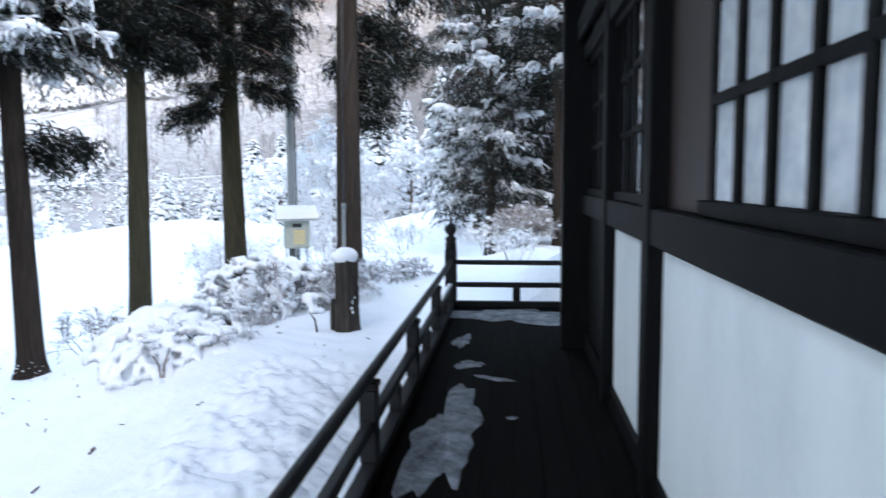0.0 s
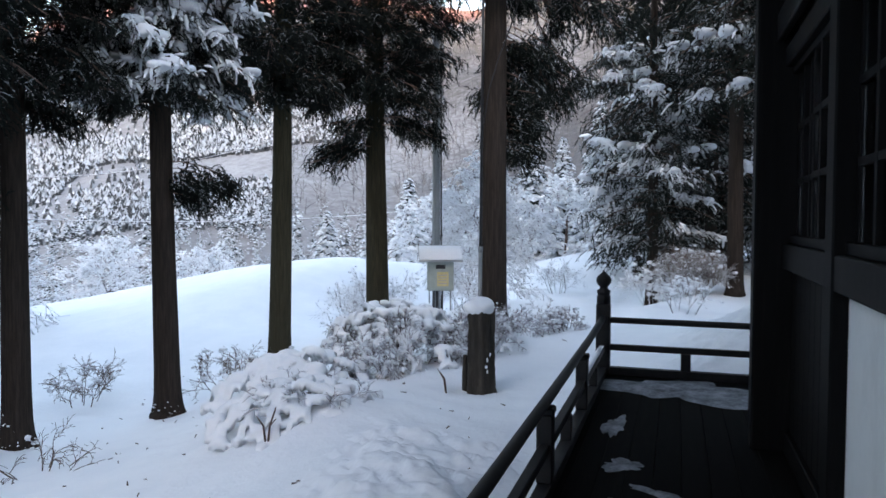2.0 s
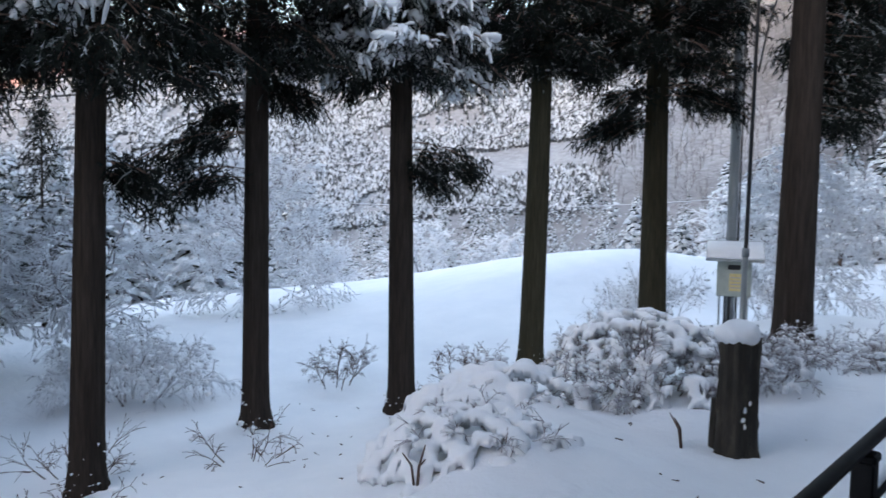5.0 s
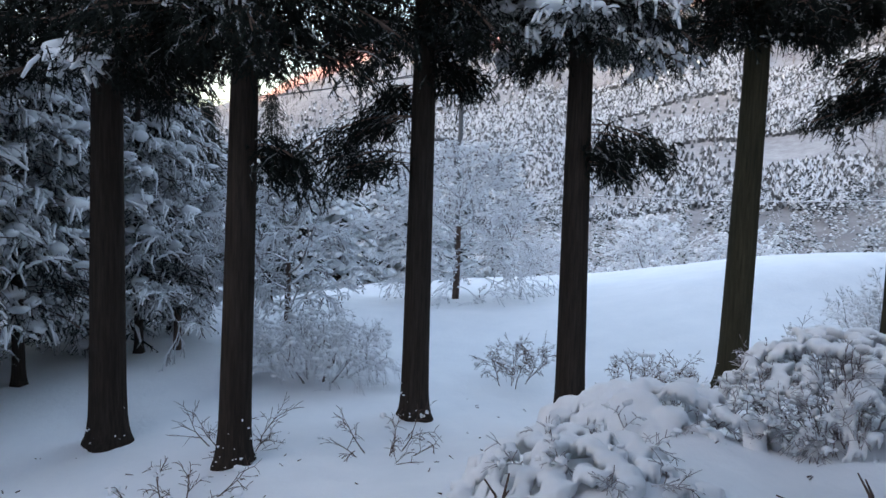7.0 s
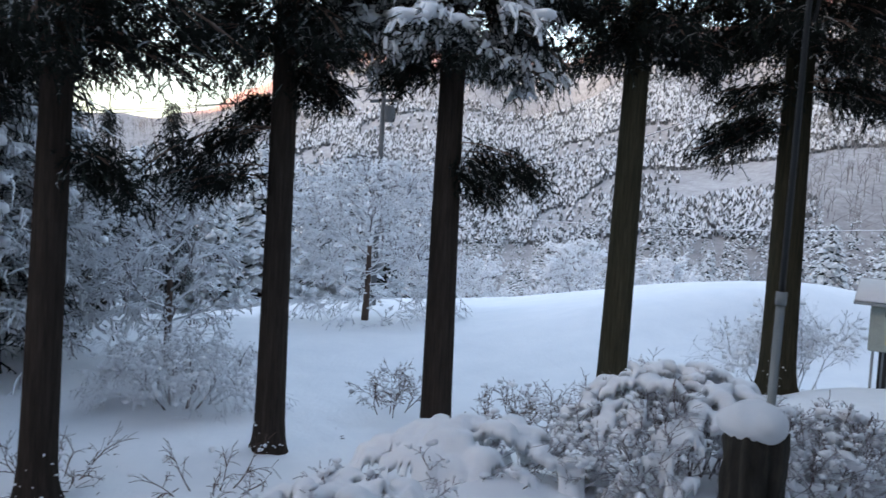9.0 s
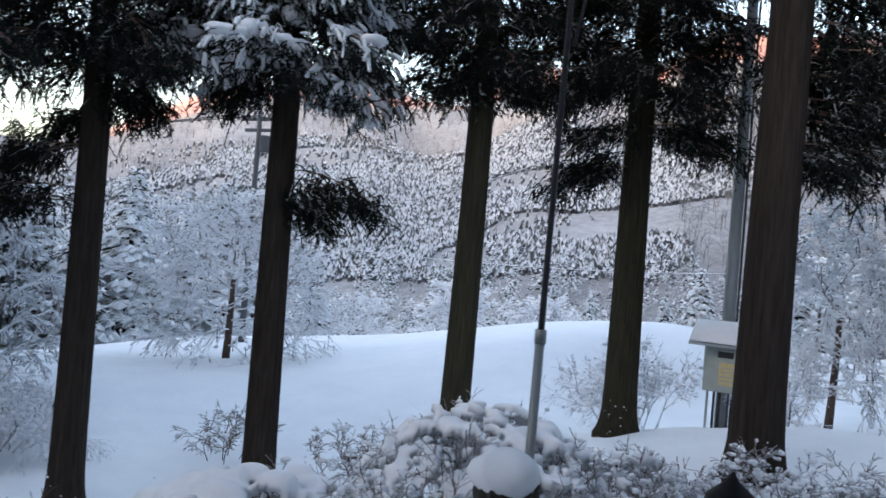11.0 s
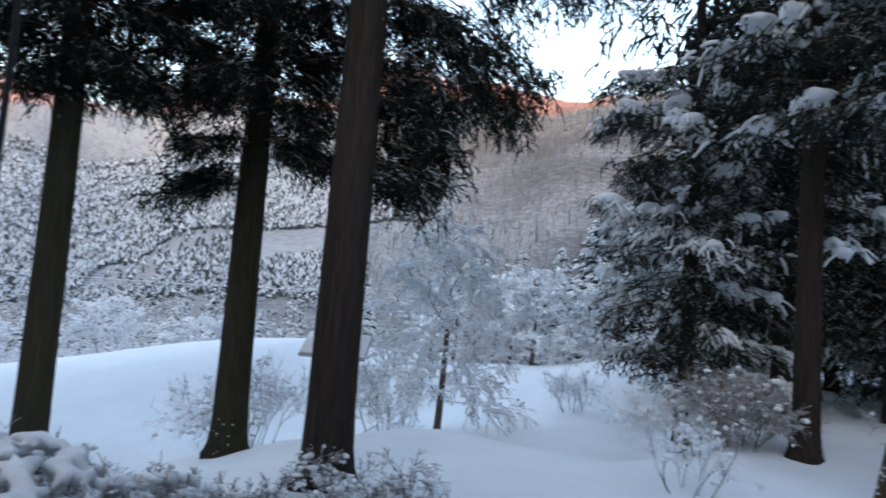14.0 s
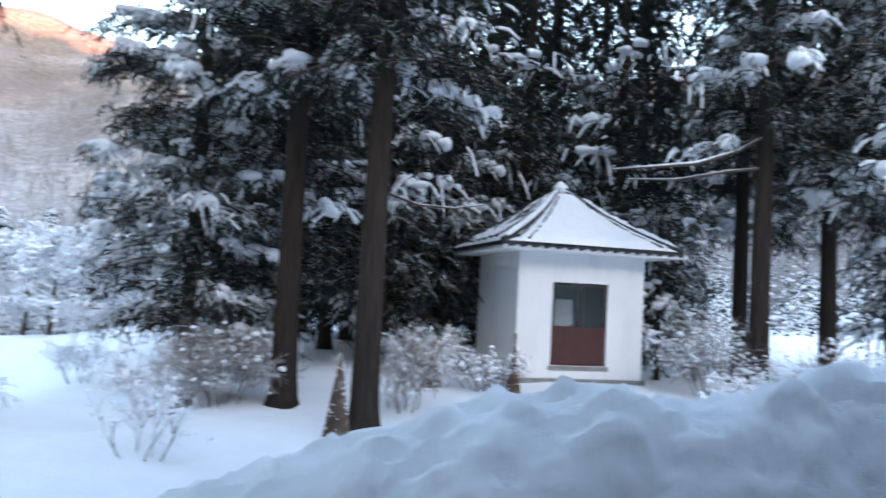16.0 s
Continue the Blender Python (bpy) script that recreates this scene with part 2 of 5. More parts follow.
# ---- ground, one sheet from the garden to the mountains ----
def ground(x, y):
    x, y = np.asarray(x, float), np.asarray(y, float)
    h = -0.55 - 1.12 * step(-x, 3.0, 9.0) + 0.045 * (np.clip(y, -4, 17) - 6)
    h = h + 1.15 * hill(x, y, -16, 23.5, 11, 5.5, -25) + 0.18 * hill(x, y, -7.6, 3.0, 2.2, 2.0)
    h = h + 0.30 * hill(x, y, -0.6, 9.6, 2.6, 1.6, 15) + 0.12 * hill(x, y, -3.2, 4.6, 1.5, 2.2)
    h = h - 0.35 * hill(x, y, -13, 9, 5, 5) + 0.40 * hill(x, y, -4.9, 6.2, 0.95, 0.7, -40) + 0.28 * hill(x, y, -3.95, 4.7, 0.8, 0.7) + 0.034 * bump_field(x, y, 41, 0.55, 3) * hill(x, y, -6, 4, 5, 4)
    h = h + 0.035 * bump_field(x, y, 3, 2.6) * (1 - step(-x, 11, 16)) + 0.06 * bump_field(x, y, 5, 11, 2)
    h = h + np.exp(-((x + 2.2) / 0.85) ** 2) * step(y, -7, -2) * (1 - step(y, 2.6, 5.2)) * (0.26 + 0.05 * bump_field(x, y, 51, 0.8, 3))
    u = -0.62 * x + 0.78 * y
    h = h - 1.15 * step(y, 13.0, 18.5) * (1 - step(x, -1.8, 1.0)) * step(x, -15, -8) * (1 - step(u, 21, 28))
    h = h + step(u, 15, 24) * np.interp(x, [-32, -27, -21, -16, -12.5, -9, -5, 0], [-0.9, -0.8, -0.6, -0.12, 0.42, 0.55, 0.3, 0])
    r = np.hypot(x, y)
    left = np.degrees(np.arctan2(-x, y))       # bearing, counted to the left of +y
    h = h - 7.0 * step(u, 29, 62) * step(left, -5, 25) - 6.0 * step(-x, 24, 52) * step(left, 40, 80)
    # ridges across the valley, higher towards +y, and the mountain whose shadow fills the valley
    ridge = np.interp(left, [-180, -160, -130, -110, -60, -10, 14, 22, 28, 38, 48, 56, 63, 71, 82, 95, 119, 129, 143, 154, 161, 170, 180], [212, 206, 192, 165, 130, 120, 143, 141, 132, 121, 110, 112, 110, 82, 60, 56, 74, 88, 116, 150, 174, 204, 212])
    ridge = ridge * (1 + 0.05 * np.sin(np.radians(left) * 11 + 1) + 0.035 * np.sin(np.radians(left) * 27))
    near = np.interp(left, [-180, -60, 0, 40, 90, 120, 180], [150, 130, 95, 85, 85, 120, 150])
    up = np.clip((r - near) / (420 - near), 0, 1)
    h = h + ridge * up ** 1.15 * (1 - 0.55 * step(r, 440, 650)) * (1 + 0.10 * bump_field(x, y, 9, 130, 3)) + 3 * step(r, 420, 900)
    # the pile that slid off the roof in front of the veranda
    h = h + PILE * (step(x, -1.35, 3.0) + 0.33 * step(x, 2.6, 6.5)) * (1 - step(x, 9, 12)) * np.exp(-((y - 8.1) / 1.25) ** 2) * (1 + 0.05 * bump_field(x, y, 21, 1.5, 4)) + (0.03 * bump_field(x, y, 23, 0.7, 3) + 0.022 * bump_field(x, y, 24, 0.33, 3)) * hill(x, y, 4.5, 7.6, 4, 2)
    return h


PILE = 1.63


def ground_at(x, y):
    return float(ground(x, y))


def build_ground():
    n = 430
    s = np.linspace(-1, 1, n)
    k = 6.1
    axis = np.sinh(k * s) / math.sinh(k) * 900
    gx, gy = np.meshgrid(axis - 1, axis + 8)
    gz = ground(gx, gy)
    verts = np.stack([gx.ravel(), gy.ravel(), gz.ravel()], 1)
    i = np.arange(n * n).reshape(n, n)
    faces = np.stack([i[:-1, :-1], i[:-1, 1:], i[1:, 1:], i[1:, :-1]], -1).reshape(-1, 4)
    ob = part("ground", (verts.tolist(), faces.tolist()), m_ground, smooth=True)
    return tagged(ob, "deep smooth snow over garden, field and wooded mountains", "snow ground", kind="structure")


def ground_material():
    m, t, p = material("snow_ground")
    co = node(t, "TexCoord").outputs["Object"]
    a = node(t, "TexNoise", [("Vector", co)], Scale=1.1, Detail=8.0, Roughness=0.62)
    b = node(t, "TexNoise", [("Vector", co)], Scale=9.0, Detail=4.0, Roughness=0.7)
    white = ramp(t, a.outputs[0], (0.3, (0.80, 0.82, 0.85)), (0.7, (0.87, 0.88, 0.90)))
    # far slopes: leafless woods under snow
    w1 = node(t, "TexNoise", [("Vector", co)], Scale=0.016, Detail=5.0, Roughness=0.6)
    mp = node(t, "Mapping", [("Vector", co)])
    mp.inputs["Scale"].default_value = (1, 1, 0.25)
    w2 = node(t, "TexNoise", [("Vector", mp.outputs[0])], Scale=0.55, Detail=6.0, Roughness=0.75)
    sm = node(t, "Math", [(0, w1.outputs[0]), (1, w2.outputs[0])])
    woods = ramp(t, sm.outputs[0], (0.36, (0.24, 0.23, 0.235)), (0.48, (0.33, 0.32, 0.325)), (0.62, (0.46, 0.455, 0.465)))
    half = node(t, "Math", [(0, sm.outputs[0])])
    half.operation = "MULTIPLY"
    half.inputs[1].default_value = 0.5
    t.links.new(half.outputs[0], woods.node.inputs[0])
    ln = node(t, "VectorMath", [(0, co)])
    ln.operation = "LENGTH"
    mr = node(t, "MapRange", [(0, ln.outputs["Value"])])
    mr.inputs[1].default_value, mr.inputs[2].default_value = 64, 92
    mx = node(t, "Mix")
    mx.data_type = "RGBA"
    t.links.new(mr.outputs[0], mx.inputs[0])
    t.links.new(white, mx.inputs[6])
    # the leafless slope at the head of the valley, browner than the planted one
    bare = ramp(t, half.outputs[0], (0.38, (0.075, 0.068, 0.068)), (0.50, (0.14, 0.13, 0.13)), (0.66, (0.36, 0.355, 0.365)))
    sep = node(t, "SeparateXYZ", [(0, co)])
    tilt = node(t, "Math", [(0, sep.outputs[1]), (2, sep.outputs[0])])
    tilt.operation = "MULTIPLY_ADD"
    tilt.inputs[1].default_value = 0.56
    head = node(t, "MapRange", [(0, tilt.outputs[0])])
    head.inputs[1].default_value, head.inputs[2].default_value = -25, 45
    both = node(t, "Mix")
    both.data_type = "RGBA"
    t.links.new(head.outputs[0], both.inputs[0])
    t.links.new(woods, both.inputs[6])
    t.links.new(bare, both.inputs[7])
    t.links.new(both.outputs[2], mx.inputs[7])
    t.links.new(mx.outputs[2], p.inputs["Base Color"])
    hb = node(t, "Math", [(0, b.outputs[0]), (1, a.outputs[0])])
    bp = node(t, "Bump", [("Height", hb.outputs[0])], Strength=0.55, Distance=0.025)
    t.links.new(bp.outputs[0], p.inputs["Normal"])
    p.inputs["Roughness"].default_value = 0.75
    p.inputs["Specular IOR Level"].default_value = 0.2
    return m


m_ground = ground_material()
build_ground()

# ---- veranda and building ----
DX0, DX1, DY0, DY1 = -0.92, 0.70, -9.0, 5.82       # side veranda
CX, CY = 0.66, 3.58                                # outer face of the building's corner post
RX, RY = -0.835, 5.72                               # rail lines


def veranda():
    deck = thing("veranda_floor", "dark wooden veranda boards with thin snow", "veranda", kind="structure")
    rs = random.Random(4)
    x = DX0
    while x < CX + 0.02:
        w = 0.178
        end = DY1
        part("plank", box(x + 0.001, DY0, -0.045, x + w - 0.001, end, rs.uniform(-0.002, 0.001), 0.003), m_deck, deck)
        x += w
    y = CY + 0.06
    while y < DY1 - 0.01:
        w = min(0.178, DY1 - y)
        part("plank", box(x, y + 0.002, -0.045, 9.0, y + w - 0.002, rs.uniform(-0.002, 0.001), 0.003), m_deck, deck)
        y += 0.178
    # unseen boards added to stop light showing up through the plank gaps
    part("under_board", box(DX0 + 0.01, DY0, -0.07, CX + 0.15, DY1 - 0.01, -0.0455, 0), m_timber, deck)
    part("under_board", box(CX + 0.151, CY + 0.06, -0.07, 9.0, DY1 - 0.01, -0.0455, 0), m_timber, deck)
    part("edge_beam", box(DX0 - 0.03, DY0, -0.24, DX0 + 0.07, DY1 + 0.03, -0.072, 0.008), m_timber, deck)
    part("edge_beam", box(DX0 + 0.072, DY1 - 0.07, -0.24, 9.0, DY1 + 0.03, -0.072, 0.008), m_timber, deck)
    for y in np.arange(DY0 + 0.4, DY1, 1.8):
        part("support_post", box(DX0, y, -1.4, DX0 + 0.12, y + 0.12, -0.22, 0.008), m_timber, deck)
    for x in np.arange(1.2, 9.0, 1.8):
        part("support_post", box(x, DY1 - 0.1, -1.2, x + 0.12, DY1 + 0.02, -0.22, 0.008), m_timber, deck)


def railing():
    rail = thing("railing", "black-stained wooden temple railing with a capped corner post", "railing")
    # corner post with a carved onion-shaped cap
    part("corner_post", box(RX - 0.075, RY - 0.075, 0, RX + 0.075, RY + 0.075, 0.78, 0.012), m_rail, rail)
    cap = turned([(0.074, 0.78), (0.074, 0.86), (0.064, 0.87), (0.064, 0.885), (0.074, 0.895), (0.074, 0.925), (0.045, 0.94), (0.042, 0.965), (0.06, 0.98),
                  (0.078, 1.01), (0.083, 1.04), (0.072, 1.075), (0.045, 1.10), (0.016, 1.125), (0.004, 1.15)], 24)
    bmesh.ops.translate(cap, verts=cap.verts, vec=(RX, RY, 0))
    part("post_cap", cap, m_rail, rail, "carved onion-shaped cap", smooth=True)
    # side run, a round handrail that rises to the corner post
    ys = [DY0 + 0.2, -6, -3, -1, 1, 3, 4.4, 5.1, RY - 0.07]
    zs = [0.585, 0.585, 0.583, 0.582, 0.582, 0.585, 0.595, 0.61, 0.625]
    part("handrail", tube([(RX, y, z) for y, z in zip(ys, zs)], 0.034, 12), m_rail, rail, smooth=True)
    part("middle_rail", box(RX - 0.03, DY0 + 0.2, 0.27, RX + 0.03, RY - 0.076, 0.335, 0.006), m_rail, rail)
    part("bottom_rail", box(RX - 0.045, DY0 + 0.2, 0.002, RX + 0.045, RY - 0.076, 0.085, 0.006), m_rail, rail)
    for y in (3.85, 2.05, 0.25, -1.55, -3.35, -5.15, -6.95):
        part("post", box(RX - 0.05, y - 0.05, 0.086, RX + 0.05, y + 0.05, 0.51, 0.008), m_rail, rail)
        part("post_head", box(RX - 0.058, y - 0.058, 0.511, RX + 0.058, y + 0.058, 0.556, 0.01), m_rail, rail)
    for y in (4.75, 2.95, 1.15, -0.65, -2.45, -4.25):
        part("short_post", box(RX - 0.04, y - 0.04, 0.086, RX + 0.04, y + 0.04, 0.269, 0.006), m_rail, rail)
    # end run along the front
    part("handrail", tube([(RX + 0.07, RY, 0.60), (3.5, RY, 0.585), (9, RY, 0.585)], 0.034, 12), m_rail, rail, smooth=True)
    part("middle_rail", box(RX + 0.076, RY - 0.03, 0.27, 9, RY + 0.03, 0.335, 0.006), m_rail, rail)
    part("bottom_rail", box(RX + 0.076, RY - 0.045, 0.002, 9, RY + 0.045, 0.085, 0.006), m_rail, rail)
    for x in (0.03, 0.9, 1.8, 2.7, 3.6, 4.5, 5.4, 6.3, 7.2, 8.1):
        part("short_post", box(x - 0.05, RY - 0.04, 0.086, x + 0.05, RY + 0.04, 0.269, 0.006), m_rail, rail)
    for x in (2.7, 4.5, 6.3, 8.1):
        part("post", box(x - 0.05, RY - 0.031, 0.336, x + 0.05, RY + 0.031, 0.551, 0.006), m_rail, rail)
    tagged(part("railing_snow", snow_strip([(RX, y, 0.335) for y in np.arange(4.0, 5.6, 0.06)], 0.026, 0.03, 7), m_snowcap, smooth=True),
           "thin snow lying on the middle rail", "snow", kind="stuff")


def snow_strip(points, width, height, seed):
    """A ragged low bank of snow along a line."""
    rs = random.Random(seed)
    bm = bmesh.new()
    rows = []
    for i, p in enumerate(points):
        p = Vector(p)
        h = height * rs.uniform(0.35, 1.0) * min(1, (i + 0.3) / 3, (len(points) - i - 0.7) / 3)
        a = (Vector(points[min(i + 1, len(points) - 1)]) - Vector(points[max(i - 1, 0)])).normalized().cross(Vector((0, 0, 1)))
        rows.append([bm.verts.new(p + a * width * s + Vector((0, 0, max(h, 0.001) * c))) for s, c in ((-1, 0), (-0.8, 0.6), (0, 1), (0.8, 0.6), (1, 0))])
    for a, b in zip(rows, rows[1:]):
        for k in range(4):
            bm.faces.new((a[k], a[k + 1], b[k + 1], b[k]))
    return bm


WX = 0.71          # face of the plaster
POSTS = (-8.6, -6.0, -3.45, 0.06, 1.70, 3.49)


def building():
    house = thing("temple_building", "old dark timber building with white plaster panels", "building")
    top = 4.3
    # posts
    for y in POSTS[:-1]:
        part("post", box(WX - 0.08, y - 0.09, 0, WX + 0.10, y + 0.09, top, 0.01), m_timber, house)
    part("corner_post", box(0.455, 3.40, 0, WX + 0.10, 3.60, top, 0.012), m_timber, house)
    for x in (2.6, 4.6, 6.6, 8.6):
        part("post", box(x - 0.09, CY - 0.17, 0, x + 0.09, CY + 0.01, top, 0.01), m_timber, house)
    spans = list(zip(POSTS, POSTS[1:]))
    for i, (a, b) in enumerate(spans):
        a, b = a + 0.091, b - 0.091
        part("ground_beam", box(WX - 0.03, a, 0.002, WX + 0.08, b, 0.16, 0.008), m_timber, house)
        part("sill_beam", box(WX - 0.07, a, 1.35, WX + 0.08, b, 1.53, 0.008), m_timber, house)
        part("lintel", box(WX - 0.07, a, 2.79, WX + 0.08, b, 2.93, 0.008), m_timber, house)
        part("upper_wall", box(WX + 0.01, a, 2.931, WX + 0.08, b, top, 0.004), m_timber, house)
        if i == len(spans) - 1:                     # boarded bay beside the corner
            n = 9
            for k in range(n):
                y0, y1 = a + (b - a) * k / n, a + (b - a) * (k + 1) / n
                part("board", box(WX + 0.005, y0 + 0.003, 0.161, WX + 0.03, y1 - 0.003, 1.349, 0.004), m_timber, house)
            part("backing", box(WX + 0.031, a, 0.161, WX + 0.08, b, 1.349, 0), m_timber, house)
        else:
            part("plaster_panel", box(WX, a, 0.161, WX + 0.06, b, 1.349, 0.004), m_plaster, house)
        if a < -3 and b > -0.2:                     # a boarded strip beside the long window
            part("brown_board", box(WX + 0.02, -0.72, 1.531, WX + 0.05, b, 2.789, 0.004), m_brown, house, "reddish brown boarding")
            b = -0.721
        lattice(house, a, b, m_frosted if a < 0 else m_glass)
    # long beam over the windows, proud of the posts
    part("long_beam", box(WX - 0.13, POSTS[0], 2.97, WX - 0.081, 3.395, 3.17, 0.008), m_timber, house)
    # front wall
    part("front_wall", box(WX + 0.10, CY - 0.15, 0, 9.0, CY - 0.08, top, 0.004), m_timber, house)
    part("back_wall", box(WX + 0.1, POSTS[0] - 0.2, 0, 9.0, POSTS[0] - 0.1, top, 0.004), m_plaster, house)
    part("far_wall", box(9.0, POSTS[0] - 0.2, 0, 9.1, CY - 0.08, top, 0.004), m_plaster, house)
    part("inner_floor", box(WX + 0.1, POSTS[0], -0.05, 9.0, CY - 0.15, 0.0, 0), m_brown, house)
    # roof
    roof = part("roof", roof_mesh(), m_tile, house, "broad hipped tile roof under snow")
    part("inner_ceiling", box(WX + 0.1, POSTS[0] - 0.1, 3.2, 9.0, CY - 0.15, 3.25, 0), m_brown, house)


def lattice(house, a, b, glass):
    """A sliding window with a square wooden grid and glass, between two posts."""
    z0, z1 = 1.531, 2.789
    win = part("window", box(WX - 0.02, a, z0, WX + 0.05, b, z0 + 0.06, 0.004), m_timber, house)
    part("rail_top", box(WX - 0.02, a, z1 - 0.05, WX + 0.05, b, z1, 0.004), m_timber, win)
    half = (a + b) / 2
    for lo, hi, dx, mm in ((a, half + 0.03, 0.0, m_timber), (half - 0.03, b, 0.032, m_timber)):
        w = hi - lo
        part("stile", box(WX - 0.012 + dx, lo, z0 + 0.061, WX + 0.018 + dx, lo + 0.05, z1 - 0.051, 0.003), mm, win)
        part("stile", box(WX - 0.012 + dx, hi - 0.05, z0 + 0.061, WX + 0.018 + dx, hi, z1 - 0.051, 0.003), mm, win)
        n = max(2, round((w - 0.1) / 0.28))
        for k in range(1, n):
            y = lo + 0.05 + (w - 0.1) * k / n
            part("glazing_bar", box(WX - 0.022 + dx, y - 0.021, z0 + 0.061, WX + 0.014 + dx, y + 0.021, z1 - 0.051, 0.002), mm, win)
        for k in range(1, 3):
            z = z0 + 0.06 + (z1 - z0 - 0.11) * k / 3
            part("glazing_bar", box(WX - 0.020 + dx, lo + 0.051, z - 0.02, WX + 0.012 + dx, hi - 0.051, z + 0.02, 0.002), mm, win)
        pane = part("pane", box(WX + 0.004 + dx, lo + 0.052, z0 + 0.062, WX + 0.009 + dx, hi - 0.052, z1 - 0.052, 0), glass, win)
        pane.visible_shadow = False


def roof_mesh():
    bm = bmesh.new()
    e = dict(x0=-2.0, y0=-11.5, x1=11.8, y1=6.9)
    z0, z1, th = 4.75, 8.6, 0.25
    low = [(e["x0"], e["y0"], z0), (e["x1"], e["y0"], z0), (e["x1"], e["y1"], z0), (e["x0"], e["y1"], z0)]
    a, b = (4.9, -5.0, z1), (4.9, 0.4, z1)
    def shell(dz):
        v = [bm.verts.new((x, y, z + dz)) for x, y, z in (*low, a, b)]
        for f in ((0, 1, 4), (1, 2, 5, 4), (2, 3, 5), (3, 0, 4, 5)):
            bm.faces.new([v[i] for i in f])
        return v
    u, w = shell(th), shell(0)
    for i in range(4):
        j = (i + 1) % 4
        bm.faces.new((u[i], u[j], w[j], w[i]))
    bmesh.ops.recalc_face_normals(bm, faces=bm.faces)
    return bm


veranda()
railing()
building()


# ---- plants: generators ----
def unit(a):
    return a / np.maximum(np.linalg.norm(a, axis=-1, keepdims=True), 1e-9)


def sausages(curve, radii, sides=3):
    """Soft tapered ropes through rows of points, as (vertices, faces)."""
    m, k, _ = curve.shape
    d = unit(np.gradient(curve, axis=1))
    ref = np.where(np.abs(d[:, :, 2:3]) > 0.85, np.array([1.0, 0, 0]), np.array([0, 0, 1.0]))
    a = unit(np.cross(d, ref))
    b = np.cross(a, d)
    t = 2 * math.pi * np.arange(sides) / sides + math.pi / 2
    v = curve[:, :, None, :] + radii[:, :, None, None] * (a[:, :, None, :] * np.cos(t)[None, None, :, None] + b[:, :, None, :] * np.sin(t)[None, None, :, None])
    q = [(i * sides + j, i * sides + (j + 1) % sides, (i + 1) * sides + (j + 1) % sides, (i + 1) * sides + j) for i in range(k - 1) for j in range(sides)]
    f = np.array(q)[None] + k * sides * np.arange(m)[:, None, None]
    return v.reshape(-1, 3), f.reshape(-1, 4)


def spikes(rs, curve, n, length, width):
    """Short pointed shoots all round each rope, leaning towards its tip: one blade each."""
    m, k, _ = curve.shape
    i = np.repeat(np.arange(m), n)
    s = rs.uniform(0.05, 0.999, len(i)) ** 0.85 * (k - 1)
    j = s.astype(int)
    p0, p1 = curve[i, j], curve[i, j + 1]
    p = p0 + (p1 - p0) * (s - j)[:, None]
    along = unit(p1 - p0)
    d = unit(along * rs.uniform(0.5, 1.3, len(i))[:, None] + unit(rs.normal(size=p.shape)) * 0.85 + np.array([0, 0, -0.1]))
    side = unit(np.cross(d, rs.normal(size=p.shape))) * (width * rs.uniform(0.35, 0.65, len(i)))[:, None]
    tip = p + d * (length * rs.uniform(0.6, 1.35, len(i)))[:, None]
    v = np.stack([p - side, p + side, tip], 1).reshape(-1, 3)
    return v, np.arange(3 * len(i)).reshape(-1, 3)


def fronds(rs, centres, ways, per, length, radius, spread):
    """Curved foxtail shoots that start in a clump, go outward and hang: rows of points and their thickness."""
    m = len(centres) * per
    base = np.repeat(centres, per, 0) + rs.normal(size=(m, 3)) * np.array([spread, spread, spread * 0.55])
    way = unit(np.repeat(ways, per, 0) * 0.55 + rs.normal(size=(m, 3)) * np.array([0.7, 0.7, 0.4]) + np.array([0, 0, -0.2]))
    L = length * rs.uniform(0.5, 1.3, m)
    t = np.array([0, 0.5, 1.0])
    curve = base[:, None, :] + way[:, None, :] * (L[:, None] * t)[:, :, None]
    curve[:, :, 2] -= (L * rs.uniform(0.25, 0.75, m))[:, None] * t ** 2
    return curve, radius * rs.uniform(0.6, 1.3, m)[:, None] * np.array([0.7, 1.0, 0.1])


def prisms(p0, p1, r0, r1):
    """Thin three-sided twigs."""
    n = len(p0)
    d = unit(p1 - p0)
    ref = np.where(np.abs(d[:, 2:3]) > 0.9, np.array([[1.0, 0, 0]]), np.array([[0, 0, 1.0]]))
    a = unit(np.cross(d, ref))
    b = np.cross(a, d)
    rows = []
    for p, r in ((p0, r0), (p1, r1)):
        for k in range(3):
            t = math.pi / 2 + 2 * math.pi * k / 3
            rows.append(p + (a * math.cos(t) + b * math.sin(t)) * r[:, None])
    v = np.stack(rows, 1).reshape(-1, 3)
    q = np.array([(0, 1, 4, 3), (1, 2, 5, 4), (2, 0, 3, 5)])
    f = (q[None] + 6 * np.arange(n)[:, None, None]).reshape(-1, 4)
    return v, f


def ico(sub=1):
    bm = bmesh.new()
    bmesh.ops.create_icosphere(bm, subdivisions=sub, radius=1)
    v = np.array([x.co[:] for x in bm.verts])
    f = np.array([[x.index for x in y.verts] for y in bm.faces])
    bm.free()
    return v, f


ICO1, ICO2 = ico(1), ico(2)


